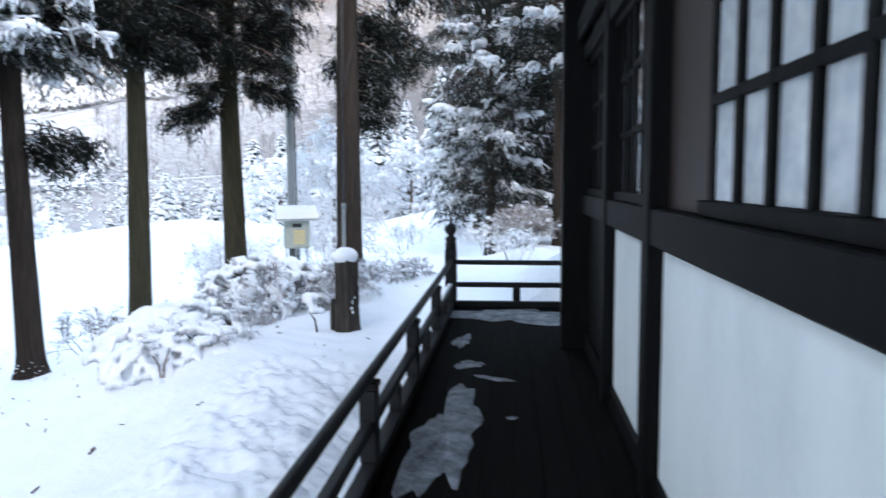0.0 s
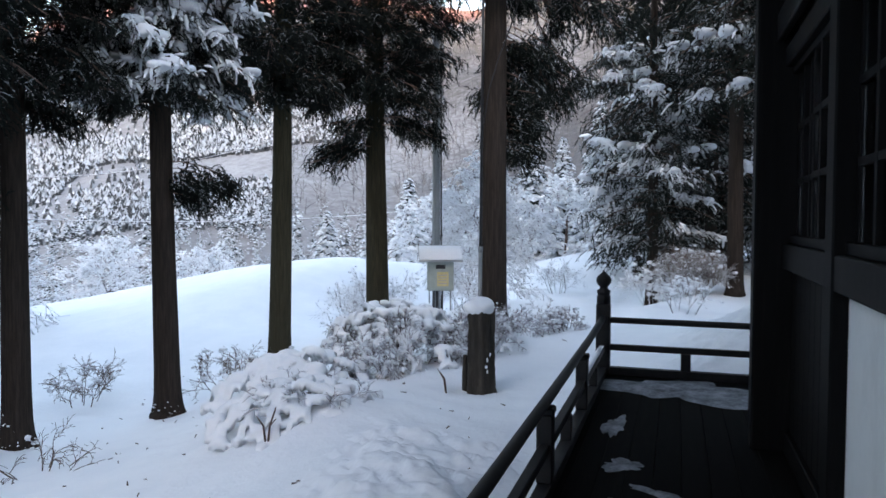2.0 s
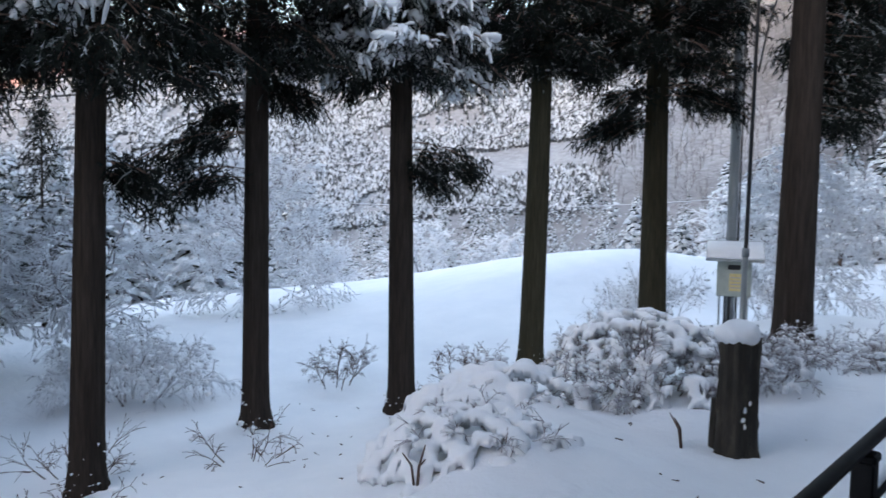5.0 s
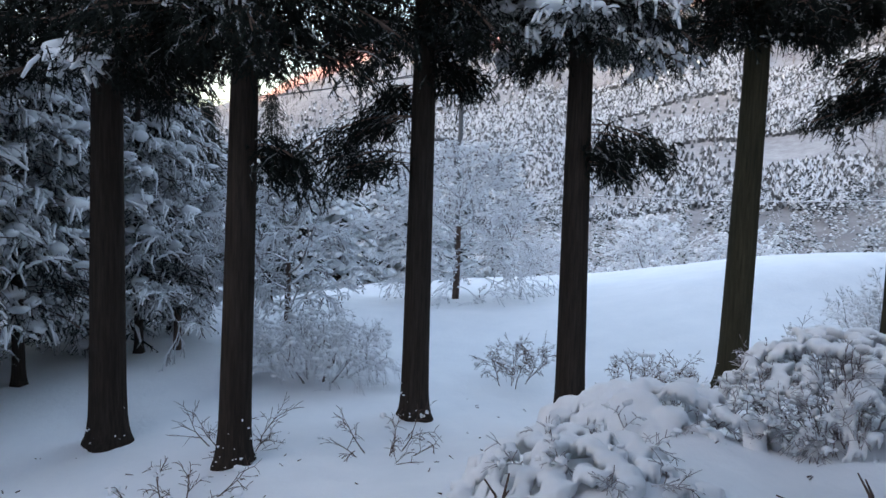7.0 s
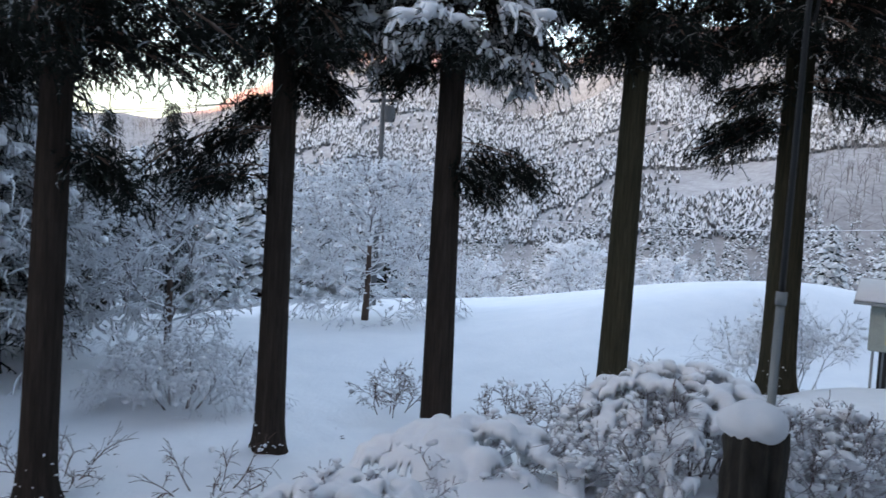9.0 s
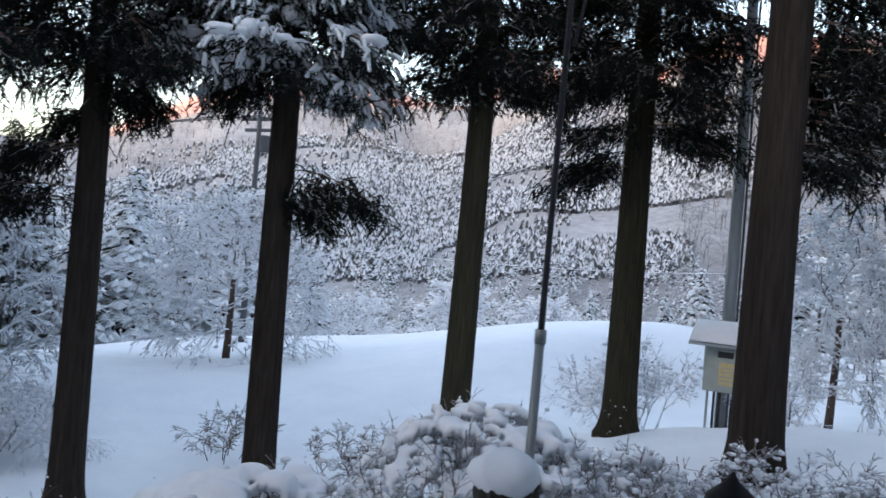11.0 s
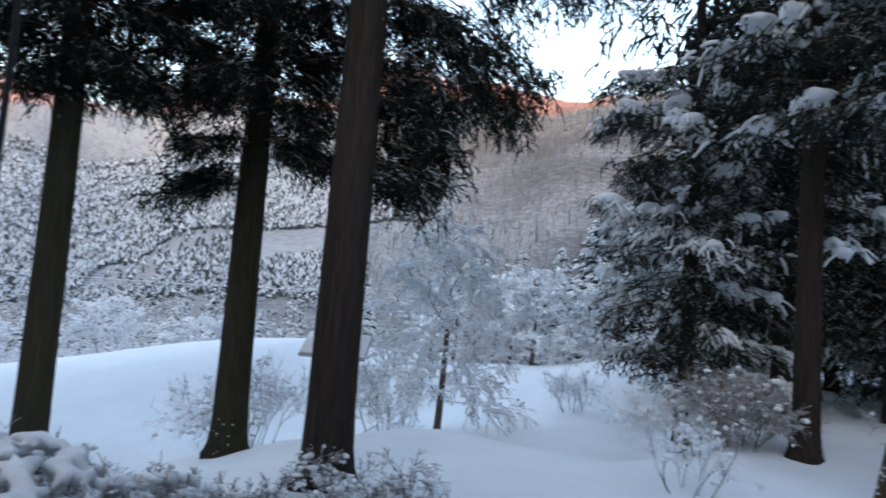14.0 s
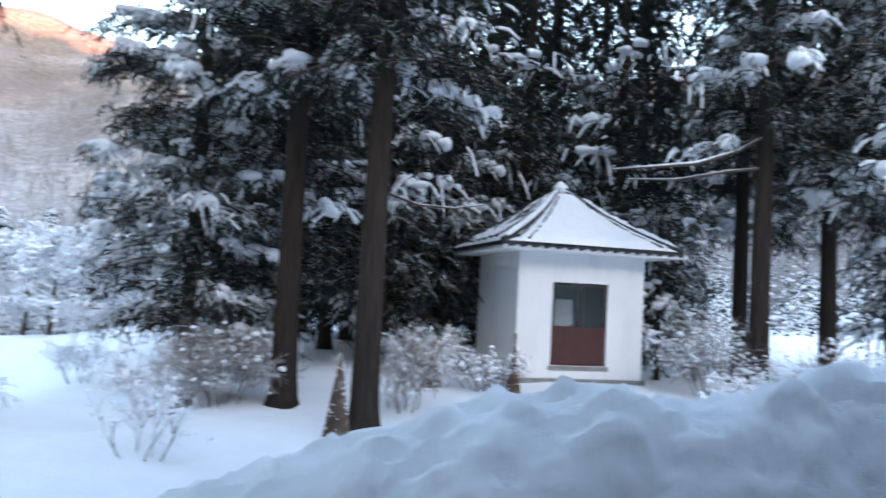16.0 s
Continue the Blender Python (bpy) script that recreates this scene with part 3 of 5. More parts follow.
def lumps(rs, at, size, flat=0.55, shape=ICO2, rough=0.25):
    """Soft lumps of snow, each a little different."""
    v0, f0 = shape
    n = len(at)
    s = size[:, None, None] * np.stack([rs.uniform(0.7, 1.35, n), rs.uniform(0.7, 1.35, n), np.full(n, flat) * rs.uniform(0.7, 1.2, n)], 1)[:, None, :]
    wob = 1 + rough * np.sin(v0[None, :, 0] * rs.uniform(2, 4, (n, 1)) + rs.uniform(0, 6, (n, 1))) * np.sin(v0[None, :, 1] * rs.uniform(2, 4, (n, 1)) + rs.uniform(0, 6, (n, 1)))
    t = rs.uniform(0, 2 * math.pi, n)
    c, sn = np.cos(t)[:, None], np.sin(t)[:, None]
    v = v0[None] * s * wob[:, :, None]
    x, y = v[:, :, 0] * c - v[:, :, 1] * sn, v[:, :, 0] * sn + v[:, :, 1] * c
    v = np.stack([x, y, v[:, :, 2]], 2) + at[:, None, :]
    f = f0[None] + len(v0) * np.arange(n)[:, None, None]
    return v.reshape(-1, 3), f.reshape(-1, 3)


def joined(*pairs):
    v, f, k = [], [], 0
    for a, b in pairs:
        v.append(a)
        f += (b + k).tolist()
        k += len(a)
    return np.concatenate(v).tolist(), f


def boughs(rs, z, az, length, rise, sag, clumps, inner=0.30):
    """One limb: the points of its wood and the clumps that it carries, with the way each clump faces."""
    s = np.linspace(0, 1, 6)
    out, across = np.array([math.cos(az), math.sin(az), 0]), np.array([-math.sin(az), math.cos(az), 0])
    line = np.array([0, 0, z]) + out * (length * s)[:, None]
    line[:, 2] += length * (rise * s - sag * s * s)
    q = inner + (1 - inner) * (np.arange(clumps) + rs.uniform(0.2, 0.9, clumps)) / clumps
    w = rs.normal(size=clumps) * 0.26 * length * (1.15 - q)
    c = np.array([0, 0, z]) + out * (length * q)[:, None] + across * w[:, None]
    c[:, 2] += length * (rise * q - sag * q * q) - 0.25 * np.abs(w)
    d = unit(out + across * (1.6 * w / length)[:, None] + np.array([0, 0, 1.0]) * (rise - 2 * sag * q)[:, None])
    root = np.array([0, 0, z]) + out * (length * q * 0.8)[:, None]
    root[:, 2] += length * (rise * q * 0.8 - sag * (q * 0.8) ** 2)
    return c, d, np.concatenate([line[:-1], root]), np.concatenate([line[1:], c])


def crown(seed, z0, z1, reach, split, limbs=60, snow=0.3, lows=(), size=1.0, low_reach=0.75, per=19, clumps=6, frost=0.3, shoots=15):
    """A cedar crown. z0 to z1: height above the root; the part under split is finely made. lows: single low limbs as (azimuth, height, length).
    size: how coarse its shoots are. Returns foliage, frosted foliage, lying snow and limb wood."""
    rs = np.random.RandomState(seed)
    C, D, A, B, laden = [], [], [], [], []
    for k in range(limbs):
        z = z0 + (split - z0) * ((k + rs.uniform(0, 1)) / limbs)
        L = reach * (low_reach + (1 - low_reach) * min(1, (z - z0) / 1.5)) * rs.uniform(0.65, 1.15)
        c, d, a, b = boughs(rs, z, k * 2.39996 + rs.uniform(-0.5, 0.5), L, rs.uniform(0.05, 0.35), rs.uniform(0.2, 0.5), clumps)
        C.append(c), D.append(d), A.append(a), B.append(b), laden.append(np.full(len(c), rs.uniform() < snow))
    for az, z, L in lows:
        for j in range(3):
            c, d, a, b = boughs(rs, z + rs.uniform(-0.12, 0.12), radians(az) + rs.uniform(-0.3, 0.3), L * rs.uniform(0.65, 1.05), rs.uniform(0.0, 0.25), rs.uniform(0.25, 0.55), 6, 0.30 if L < 2.2 else 0.70)
            C.append(c), D.append(d), A.append(a), B.append(b), laden.append(np.full(len(c), False))
    C, D, A, B, laden = (np.concatenate(q) for q in (C, D, A, B, laden))
    curve, radii = fronds(rs, C, D, per, 0.19 * size, 0.009 * size, 0.125 * size)
    pale = rs.uniform(size=len(curve)) < frost + 0.3 * np.repeat(laden, per)
    def leafy(m):
        a, b = sausages(curve[m], radii[m]), spikes(rs, curve[m], shoots, 0.056 * size, 0.0155 * size)
        return joined(a, b)
    green, grey = leafy(~pale), leafy(pale)
    # snow lies along the upper shoots of laden limbs and hangs over their tips
    m = np.repeat(laden, per) & (curve[:, 0, 2] > np.repeat(C[:, 2], per) - 0.01 * size) & (rs.uniform(size=len(curve)) < 0.8)
    fingers = curve[m] + np.array([0, 0, 0.022 * size])
    k = np.nonzero(laden)[0]
    if len(fingers):
        caps = lumps(rs, C[k] + np.array([0, 0, 0.07 * size]), 0.17 * min(size, 1.35) * rs.uniform(0.4, 1.1, len(k)), 0.6, ICO2, 0.35)
        load = joined(sausages(fingers, radii[m][:, 1:2] * np.array([2.4, 3.4, 1.9]) / size ** 0.7, 5), caps)
    else:
        load = joined(lumps(rs, C[:4], np.full(4, 0.05), 0.5, ICO1))
    # the upper crown, coarser
    if z1 > split + 0.5:
        C, D = [], []
        count = int((z1 - split) * 6)
        for k in range(count):
            f = k / count
            c, d, a, b = boughs(rs, split + (z1 - split) * f, k * 2.39996, reach * (1.05 - 0.95 * f) * rs.uniform(0.7, 1.1), 0.25, 0.5, 3)
            C.append(c), D.append(d)
        curve, radii = fronds(rs, np.concatenate(C), np.concatenate(D), 7, 0.42, 0.030, 0.24)
        n = len(green[0])
        v, f = joined(sausages(curve, radii), spikes(rs, curve, 6, 0.13, 0.048))
        green = (green[0] + v, green[1] + [tuple(i + n for i in q) for q in f])
    v, f = prisms(A, B, np.full(len(A), 0.014), np.full(len(A), 0.009))
    return [green, grey, load, (v.tolist(), f.tolist())]


def trunk_mesh(rs, height, r, lean, flare=1.35, sides=22):
    """A straight cedar trunk with a flared foot and shallow lengthwise flutes."""
    zs = np.concatenate([[-0.35, 0, 0.08, 0.2, 0.4, 0.8], np.arange(1.5, height, 1.1), [height]])
    ph = rs.uniform(0, 6.28, 4)
    rings = []
    for z in zs:
        f = 1 - 0.80 * max(z, 0) / height
        foot = 1 + (flare - 1) * math.exp(-max(z, 0) / 0.18)
        t = np.arange(sides) / sides * 2 * math.pi
        rr = r * f * foot * (1 + 0.018 * np.sin(5 * t + ph[0] + 0.3 * z) + 0.014 * np.sin(9 * t + ph[1] + 0.5 * z) + 0.10 * (foot - 1) / (flare - 1 + 1e-6) * np.sin(4 * t + ph[2]))
        cx, cy = lean[0] * z + 0.02 * math.sin(z * 0.5 + ph[3]), lean[1] * z
        rings.append(np.stack([cx + rr * np.cos(t), cy + rr * np.sin(t), np.full(sides, z)], 1))
    v = np.concatenate(rings)
    f = []
    for i in range(len(zs) - 1):
        for k in range(sides):
            f.append((i * sides + k, i * sides + (k + 1) % sides, (i + 1) * sides + (k + 1) % sides, (i + 1) * sides + k))
    return v.tolist(), f


def cedar(x, y, r, height, seed, pieces, label, lean=(0, 0), z=None, bark=None, group="cedars", size=1.0):
    tree = thing("cedar_tree", label, "cedar tree", (x, y, ground_at(x, y) if z is None else z), group)
    tree.scale = (size, size, size)
    rs = np.random.RandomState(seed + 900)
    part("trunk", trunk_mesh(rs, height, r, lean), bark or m_bark, tree, "straight fissured cedar trunk", smooth=True)
    for name, me, mat in pieces:
        ob = new(name, me)
        ob.parent = tree
        ob["kind"] = "stuff"
        if not me.materials:
            me.materials.append(mat)
    return tree


def crown_pieces(*args, rime=False, **kw):
    """The meshes of a crown, to be shared by one or more trees."""
    out = []
    for (v, f), name, mat in zip(crown(*args, **kw), ("foliage", "frosted_foliage", "snow_load", "limb_growth"), (m_needle, m_needle_rime if rime else m_needle_frost, m_snowcap, m_twig)):
        if not v:
            continue
        me = bpy.data.meshes.new(name)
        me.from_pydata(v, [], f)
        if name == "snow_load":
            me.shade_smooth()
        out.append((name, me, mat))
    return out


def branching(rs, root, way, length, radius, levels, kids=4, spread=0.7, droop=0.0, shrink=0.62, bend=0.12):
    """Segments of a leafless crown, grown level by level: arrays (start, end, radius at start, radius at end)."""
    P, D = np.array([root], float), unit(np.array([way], float))
    L, R = np.array([float(length)]), np.array([float(radius)])
    A, B, R0, R1 = [], [], [], []
    for lv in range(levels, -1, -1):
        n = 4 if lv > 0 else 3
        nextP, nextD, nextL, nextR = [], [], [], []
        sink = np.array([0, 0, -droop * (levels - lv)])
        for i in range(n):
            Q = P + D * (L / n)[:, None]
            A.append(P), B.append(Q), R0.append(R * (1 - 0.5 * i / n)), R1.append(R * (1 - 0.5 * (i + 1) / n))
            if lv > 0 and (i > 0 or lv < levels):
                for _ in range(kids if i == n - 1 else max(1, kids // 2)):
                    nextP.append(Q)
                    nextD.append(unit(unit(D + rs.normal(size=D.shape) * spread) + sink))
                    nextL.append(L * shrink * rs.uniform(0.7, 1.15, len(L)))
                    nextR.append(R * 0.52)
            P = Q
            D = unit(D + rs.normal(size=D.shape) * bend + 0.5 * sink)
        if lv > 0:
            P, D, L, R = (np.concatenate(q) for q in (nextP, nextD, nextL, nextR))
    return tuple(np.concatenate(q) for q in (A, B, R0, R1))


def blanket(rs, reach_x, reach_y, height, count, small, large, holes=0.35, cell=0.024, base=0.0, power=2.0, turn=0.0):
    """Snow heaped on a domed bush: the upper outline of many clods, open where no clod lies, with a thick lower lip."""
    nx, ny = int(2 * reach_x * 1.25 / cell), int(2 * reach_y * 1.25 / cell)
    gx, gy = np.meshgrid(np.linspace(-reach_x * 1.25, reach_x * 1.25, nx), np.linspace(-reach_y * 1.25, reach_y * 1.25, ny))
    top = np.full(gx.shape, -9.0)
    a, q = rs.uniform(0, 2 * math.pi, count), np.sqrt(rs.uniform(0, 1, count))
    cx, cy = reach_x * q * np.cos(a), reach_y * q * np.sin(a)
    gap = bump_field(cx * 3.0, cy * 3.0, rs.randint(100), 1.0, 3)
    R = rs.uniform(small, large, count) * rs.uniform(0.6, 1.0, count)
    cz = base + (height - base) * (1 - q ** power) + rs.normal(size=count) * 0.03 + 0.04 * gap
    for x, y, z, r, g in zip(cx, cy, cz, R, gap):
        if g < holes * 2 - 1:
            continue
        e = rs.uniform(0.7, 1.4)
        d2 = ((gx - x) / e) ** 2 + ((gy - y) * e) ** 2
        m = d2 < r * r
        top[m] = np.maximum(top[m], z + 0.62 * np.sqrt(r * r - d2[m]))
    on = top > -5
    soft = top.copy()
    for _ in range(1):
        acc, w = np.where(on, soft, 0.0) * 2, on * 2.0
        for dx, dy in ((0, 1), (0, -1), (1, 0), (-1, 0)):
            mo = np.roll(on, (dx, dy), (0, 1))
            acc, w = acc + np.where(mo, np.roll(soft, (dx, dy), (0, 1)), 0.0), w + mo
        soft = np.where(on, acc / np.maximum(w, 1), soft)
    jx, jy = gx + rs.normal(size=gx.shape) * cell * 0.15, gy + rs.normal(size=gx.shape) * cell * 0.15
    c, s = math.cos(turn), math.sin(turn)
    V = np.stack([jx * c - jy * s, jx * s + jy * c, soft], 2).reshape(-1, 3)
    idx = np.arange(gx.size).reshape(gx.shape)
    quad = np.stack([idx[:-1, :-1], idx[:-1, 1:], idx[1:, 1:], idx[1:, :-1]], -1).reshape(-1, 4)
    quad = quad[on.ravel()[quad].all(1)]
    quad = quad[np.ptp(V[quad][:, :, 2], axis=1) < 0.13]
    low = V - np.array([0, 0, 0.07])
    n = len(V)
    e = np.concatenate([quad[:, [0, 1]], quad[:, [1, 2]], quad[:, [2, 3]], quad[:, [3, 0]]])
    key = np.sort(e, 1)
    _, inv, cnt = np.unique(key[:, 0] * n + key[:, 1], return_inverse=True, return_counts=True)
    rim = e[cnt[inv] == 1]
    side = np.stack([rim[:, 1], rim[:, 0], rim[:, 0] + n, rim[:, 1] + n], 1)
    V = np.concatenate([V, low])
    F = np.concatenate([quad, quad[:, ::-1] + n, side])
    used = np.unique(F)
    remap = np.zeros(len(V), int)
    remap[used] = np.arange(len(used))
    return V[used].tolist(), remap[F].tolist()

# ---- the row of cedars between garden and field ----
ROW = (  # x, y, trunk radius, lean, crown from, reach, low limbs, snow, bark
    (-10.62, 1.72, 0.245, (0.001, 0.006), 5.0, 2.0, (), 0.05, m_bark),
    (-8.385, 2.985, 0.19, (0.012, 0.017), 4.7, 1.9, ((70, 3.6, 1.0), (200, 5.3, 1.2)), 0.05, m_bark),
    (-9.468, 5.849, 0.208, (0.012, -0.007), 5.3, 1.8, ((228, 4.4, 1.9), (250, 3.8, 1.6), (215, 4.9, 1.3), (40, 5.2, 1.0)), 0.05, m_bark),
    (-8.454, 7.923, 0.223, (-0.009, 0.0), 5.5, 1.75, ((58, 4.3, 1.3), (46, 3.95, 0.65), (215, 5.5, 1.2)), 0.75, m_bark),
    (-7.982, 10.84, 0.237, (0.034, -0.024), 5.6, 1.75, (), 0.05, m_moss),
    (-6.857, 13.377, 0.276, (-0.009, 0.017), 5.4, 2.15, ((190, 4.6, 1.6), (228, 4.25, 1.7), (250, 4.9, 1.6), (20, 4.9, 1.7), (45, 5.0, 1.6)), 0.04, m_moss),
    (-3.428, 11.132, 0.276, (0.0, 0.0), 6.5, 1.8, ((50, 4.3, 1.4), (70, 4.0, 1.45), (92, 3.8, 1.3), (62, 3.5, 1.2), (58, 4.9, 1.4), (48, 5.5, 1.4), (80, 5.4, 1.4), (70, 4.5, 1.5), (104, 4.6, 1.2), (59, 5.75, 2.9), (66, 5.4, 2.4), (62, 5.6, 2.9), (60, 7.0, 3.1), (36, 7.0, 3.3), (72, 6.7, 2.6), (50, 7.0, 3.0)), 0.10, m_bark),
)
CROWN_LIMBS = (60, 66, 58, 62, 64, 92, 50)
SPLIT = (7.4, 7.4, 7.5, 7.6, 7.8, 8.2, 8.2)          # above this height the crowns are coarser
for k, (x, y, r, lean, z0, reach, lows, snow, bark) in enumerate(ROW):
    tree = cedar(x, y, r, 19, k, crown_pieces(40 + k, z0, 18.5, reach, SPLIT[k], CROWN_LIMBS[k], snow, lows, frost=0.32 if k == 6 else 0.14, low_reach=0.85), "tall straight cedar with dark drooping foliage and clotted snow", lean, bark=bark,
          group="cedars along the garden edge")
    rs = np.random.RandomState(300 + k)
    t, z = rs.normal(size=30) * 1.1 - 0.9, np.abs(rs.normal(size=30)) * 0.22 - 0.03
    q = r * (1.03 + 0.34 * np.exp(-np.maximum(z, 0) / 0.18))
    v, f = lumps(rs, np.stack([q * np.cos(t), q * np.sin(t), z], 1), rs.uniform(0.006, 0.019, 30), 0.8, ICO1, 0.4)
    part("snow_fleck", (v.tolist(), f.tolist()), m_snowcap, tree, "snow caught in the bark at the foot", smooth=True)["kind"] = "stuff"

# ---- cedars of the grove behind the shed and at the far side, two added unseen for shade ----
COARSE = dict(size=1.5, low_reach=0.95, per=10, clumps=4, frost=0.35, shoots=9)
full_b = crown_pieces(71, 1.9, 15, 1.9, 8.2, 82, 0.25, **COARSE)
tall_a = crown_pieces(72, 4.6, 17, 1.5, 8.5, 56, 0.22, **COARSE)
tall_b = crown_pieces(73, 3.7, 17, 1.7, 8.5, 60, 0.25, **COARSE)
DISTANT = dict(COARSE, size=2.5, per=4, shoots=7)
far_a = crown_pieces(77, 0.7, 13, 2.1, 7.4, 90, 0.30, **DISTANT)
far_snow = crown_pieces(79, 0.5, 13, 2.0, 7.2, 90, 0.6, rime=True, **DISTANT)
far_b = crown_pieces(78, 1.2, 15, 2.0, 8.2, 90, 0.20, **DISTANT)
snowy = crown_pieces(75, 1.3, 13, 2.0, 7.2, 100, 0.75, rime=True, **COARSE)
GROVE = (  # x, y, trunk radius, height, crown
    (-0.72, 18.6, 0.17, 14, crown_pieces(76, 1.5, 13, 2.0, 7.4, 100, 0.38, **{**COARSE, "per": 18, "size": 1.12, "shoots": 13})), (0.9, 19.6, 0.18, 16, full_b),
    (1.25, 15.88, 0.19, 17, tall_a), (2.43, 14.44, 0.185, 17, crown_pieces(74, 4.5, 17, 1.7, 8, 60, 0.15, **{**COARSE, "per": 18, "size": 1.12, "shoots": 13})),
    (2.9, 21.5, 0.17, 16, far_b), (4.6, 23.6, 0.19, 17, far_b), (7.0, 24.8, 0.2, 17, far_b), (9.3, 23.4, 0.2, 17, far_b), (11.2, 20.6, 0.19, 17, tall_a),
    (9.6, 17.2, 0.19, 17, tall_a), (11.6, 16.2, 0.2, 17, tall_b), (13.8, 18.8, 0.2, 17, tall_a), (13.2, 24.0, 0.2, 17, tall_b), (10.2, 27.5, 0.2, 17, far_b),
    (5.6, 27.8, 0.2, 17, far_a), (1.6, 25.4, 0.19, 17, far_b), (16.0, 14.0, 0.2, 17, tall_a), (16.8, 21.5, 0.2, 17, far_b), (-0.4, 24.2, 0.18, 16, far_b),
    (-14.2, 0.45, 0.13, 14, snowy, 0.8), (-12.6, -0.9, 0.13, 14, snowy, 0.7), (-15.8, 2.5, 0.12, 13, snowy, 0.75), (-13.6, -1.9, 0.16, 15, snowy), (-17.2, -2.4, 0.18, 16, far_snow), (-20.4, 3.9, 0.18, 16, far_snow, 0.42), (-24.0, 5.2, 0.2, 16, full_b, 0.42), (-17.2, 1.5, 0.16, 15, far_snow, 0.9), (-18.0, 3.4, 0.18, 15, far_snow, 0.6), (-14.6, -3.2, 0.2, 17, snowy), (-19.5, -0.6, 0.2, 17, far_snow), (-22.5, 2.4, 0.2, 17, far_snow),
    (-16.4, -5.8, 0.2, 17, far_snow), (-21.5, 6.6, 0.18, 14, full_b, 0.42),
    (2.2, 28.6, 0.2, 15, far_a), (-1.6, 28.8, 0.2, 15, far_a), (4.2, 30.6, 0.2, 15, far_a), (7.6, 29.6, 0.2, 15, far_a), (12.4, 29.2, 0.2, 15, far_a),
    (0.6, 31.8, 0.2, 15, far_a), (9.8, 32.4, 0.2, 15, far_a), (3.3, 24.6, 0.12, 9, far_a, 0.6), (6.4, 25.8, 0.12, 9, far_a, 0.55), (-0.2, 21.8, 0.12, 9, far_a, 0.62),
    # this pair stands out of view, added to shade the garden's left side
    (-11.6, -1.8, 0.18, 15, snowy), (-9.8, -3.4, 0.18, 16, full_b),
    (9.2, 20.6, 0.12, 9, far_a, 0.55), 
    (8.0, 34.2, 0.22, 17, far_b, 1.4), (13.6, 32.6, 0.22, 17, far_b, 1.4), (11.0, 36.0, 0.22, 17, far_a, 1.5), (4.8, 35.2, 0.22, 17, far_b, 1.35), (12.4, 19.2, 0.19, 17, tall_b), (14.8, 20.2, 0.2, 17, tall_a),
)
for k, (x, y, r, h, pieces, *size) in enumerate(GROVE):
    cedar(x, y, r, h, 30 + k, pieces, "snow-laden cedar standing among others in the grove", group="cedars of the grove", size=size[0] if size else 1.0)

# ---- garden shrubs ----
def shrub(name, x, y, reach, height, seed, label, category, twigs, snow, body, kids=3, levels=3, droop=0.05, lump=0.11, stems=9, group="", tight=0.75, twig_r=0.011, cover=None):
    """A twiggy shrub: many stems from one root, with snow caught on top."""
    rs = np.random.RandomState(seed)
    z = ground_at(x, y)
    root = thing(name, label, category, (x, y, z), group)
    A, B, R0, R1 = [], [], [], []
    for k in range(stems):
        az = k * 2.39996 + rs.uniform(-0.3, 0.3)
        out = math.sqrt((k + 0.5) / stems)
        foot = np.array([math.cos(az) * out * reach * 0.45, math.sin(az) * out * reach * 0.45, -0.08])
        way = np.array([math.cos(az) * out * reach * tight, math.sin(az) * out * reach * tight, height * (1.05 - 0.35 * out)])
        L = np.linalg.norm(way)
        a, b, r0, r1 = branching(rs, foot, way, L * 0.62, twig_r, levels, kids, 0.55, droop)
        A.append(a), B.append(b), R0.append(r0), R1.append(r1)
    A, B, R0, R1 = (np.concatenate(q) for q in (A, B, R0, R1))
    R0, R1 = np.maximum(R0, 0.0035), np.maximum(R1, 0.003)
    v, f = prisms(A, B, R0, R1)
    part("twig_growth", (v.tolist(), f.tolist()), body, root)["kind"] = "stuff"
    if snow:
        top = B[rs.permutation(len(B))[:snow * 6]]
        rad = np.hypot(top[:, 0], top[:, 1]) / reach
        keep = top[:, 2] > height * (0.35 - 0.15 * rad)
        top = top[keep][:snow]
        v, f = lumps(rs, top + np.array([0, 0, 0.01]), lump * rs.uniform(0.35, 1.0, len(top)), 0.75, ICO1 if len(top) > 500 else ICO2, 0.35)
        part("snow_load", (v.tolist(), f.tolist()), m_snowcap, root, smooth=True)["kind"] = "stuff"
    if cover:
        part("snow_blanket", blanket(rs, *cover), m_snowcap, root, "clotted snow draped over the twigs", smooth=True)["kind"] = "stuff"
    return root


shrub("azalea_bush", -4.2, 8.0, 1.3, 0.86, 5, "broad azalea bush heaped with snow beside a stump", "bush", True, 1100, m_azalea, 3, 3, 0.05, 0.04, 24, tight=0.55,
      cover=(1.3, 1.15, 0.98, 540, 0.035, 0.125, 0.38, 0.024, 0.10, 2.6))
shrub("azalea_bush", -3.15, 8.5, 0.95, 0.68, 6, "azalea bush with brown twigs and caught snow", "bush", True, 600, m_azalea, 3, 3, 0.05, 0.034, 18, tight=0.6,
      cover=(0.85, 0.75, 0.62, 200, 0.03, 0.095, 0.46, 0.024, 0.08, 2.2))
shrub("azalea_bush", -2.75, 10.35, 0.85, 0.40, 7, "low brown shrub at the foot of a cedar", "bush", True, 240, m_azalea, 3, 3, 0.08, 0.042, 12)
shrub("azalea_bush", -1.9, 10.0, 0.35, 0.38, 8, "small round shrub with clotted snow", "bush", True, 90, m_azalea, 3, 3, 0.05, 0.045, 8)
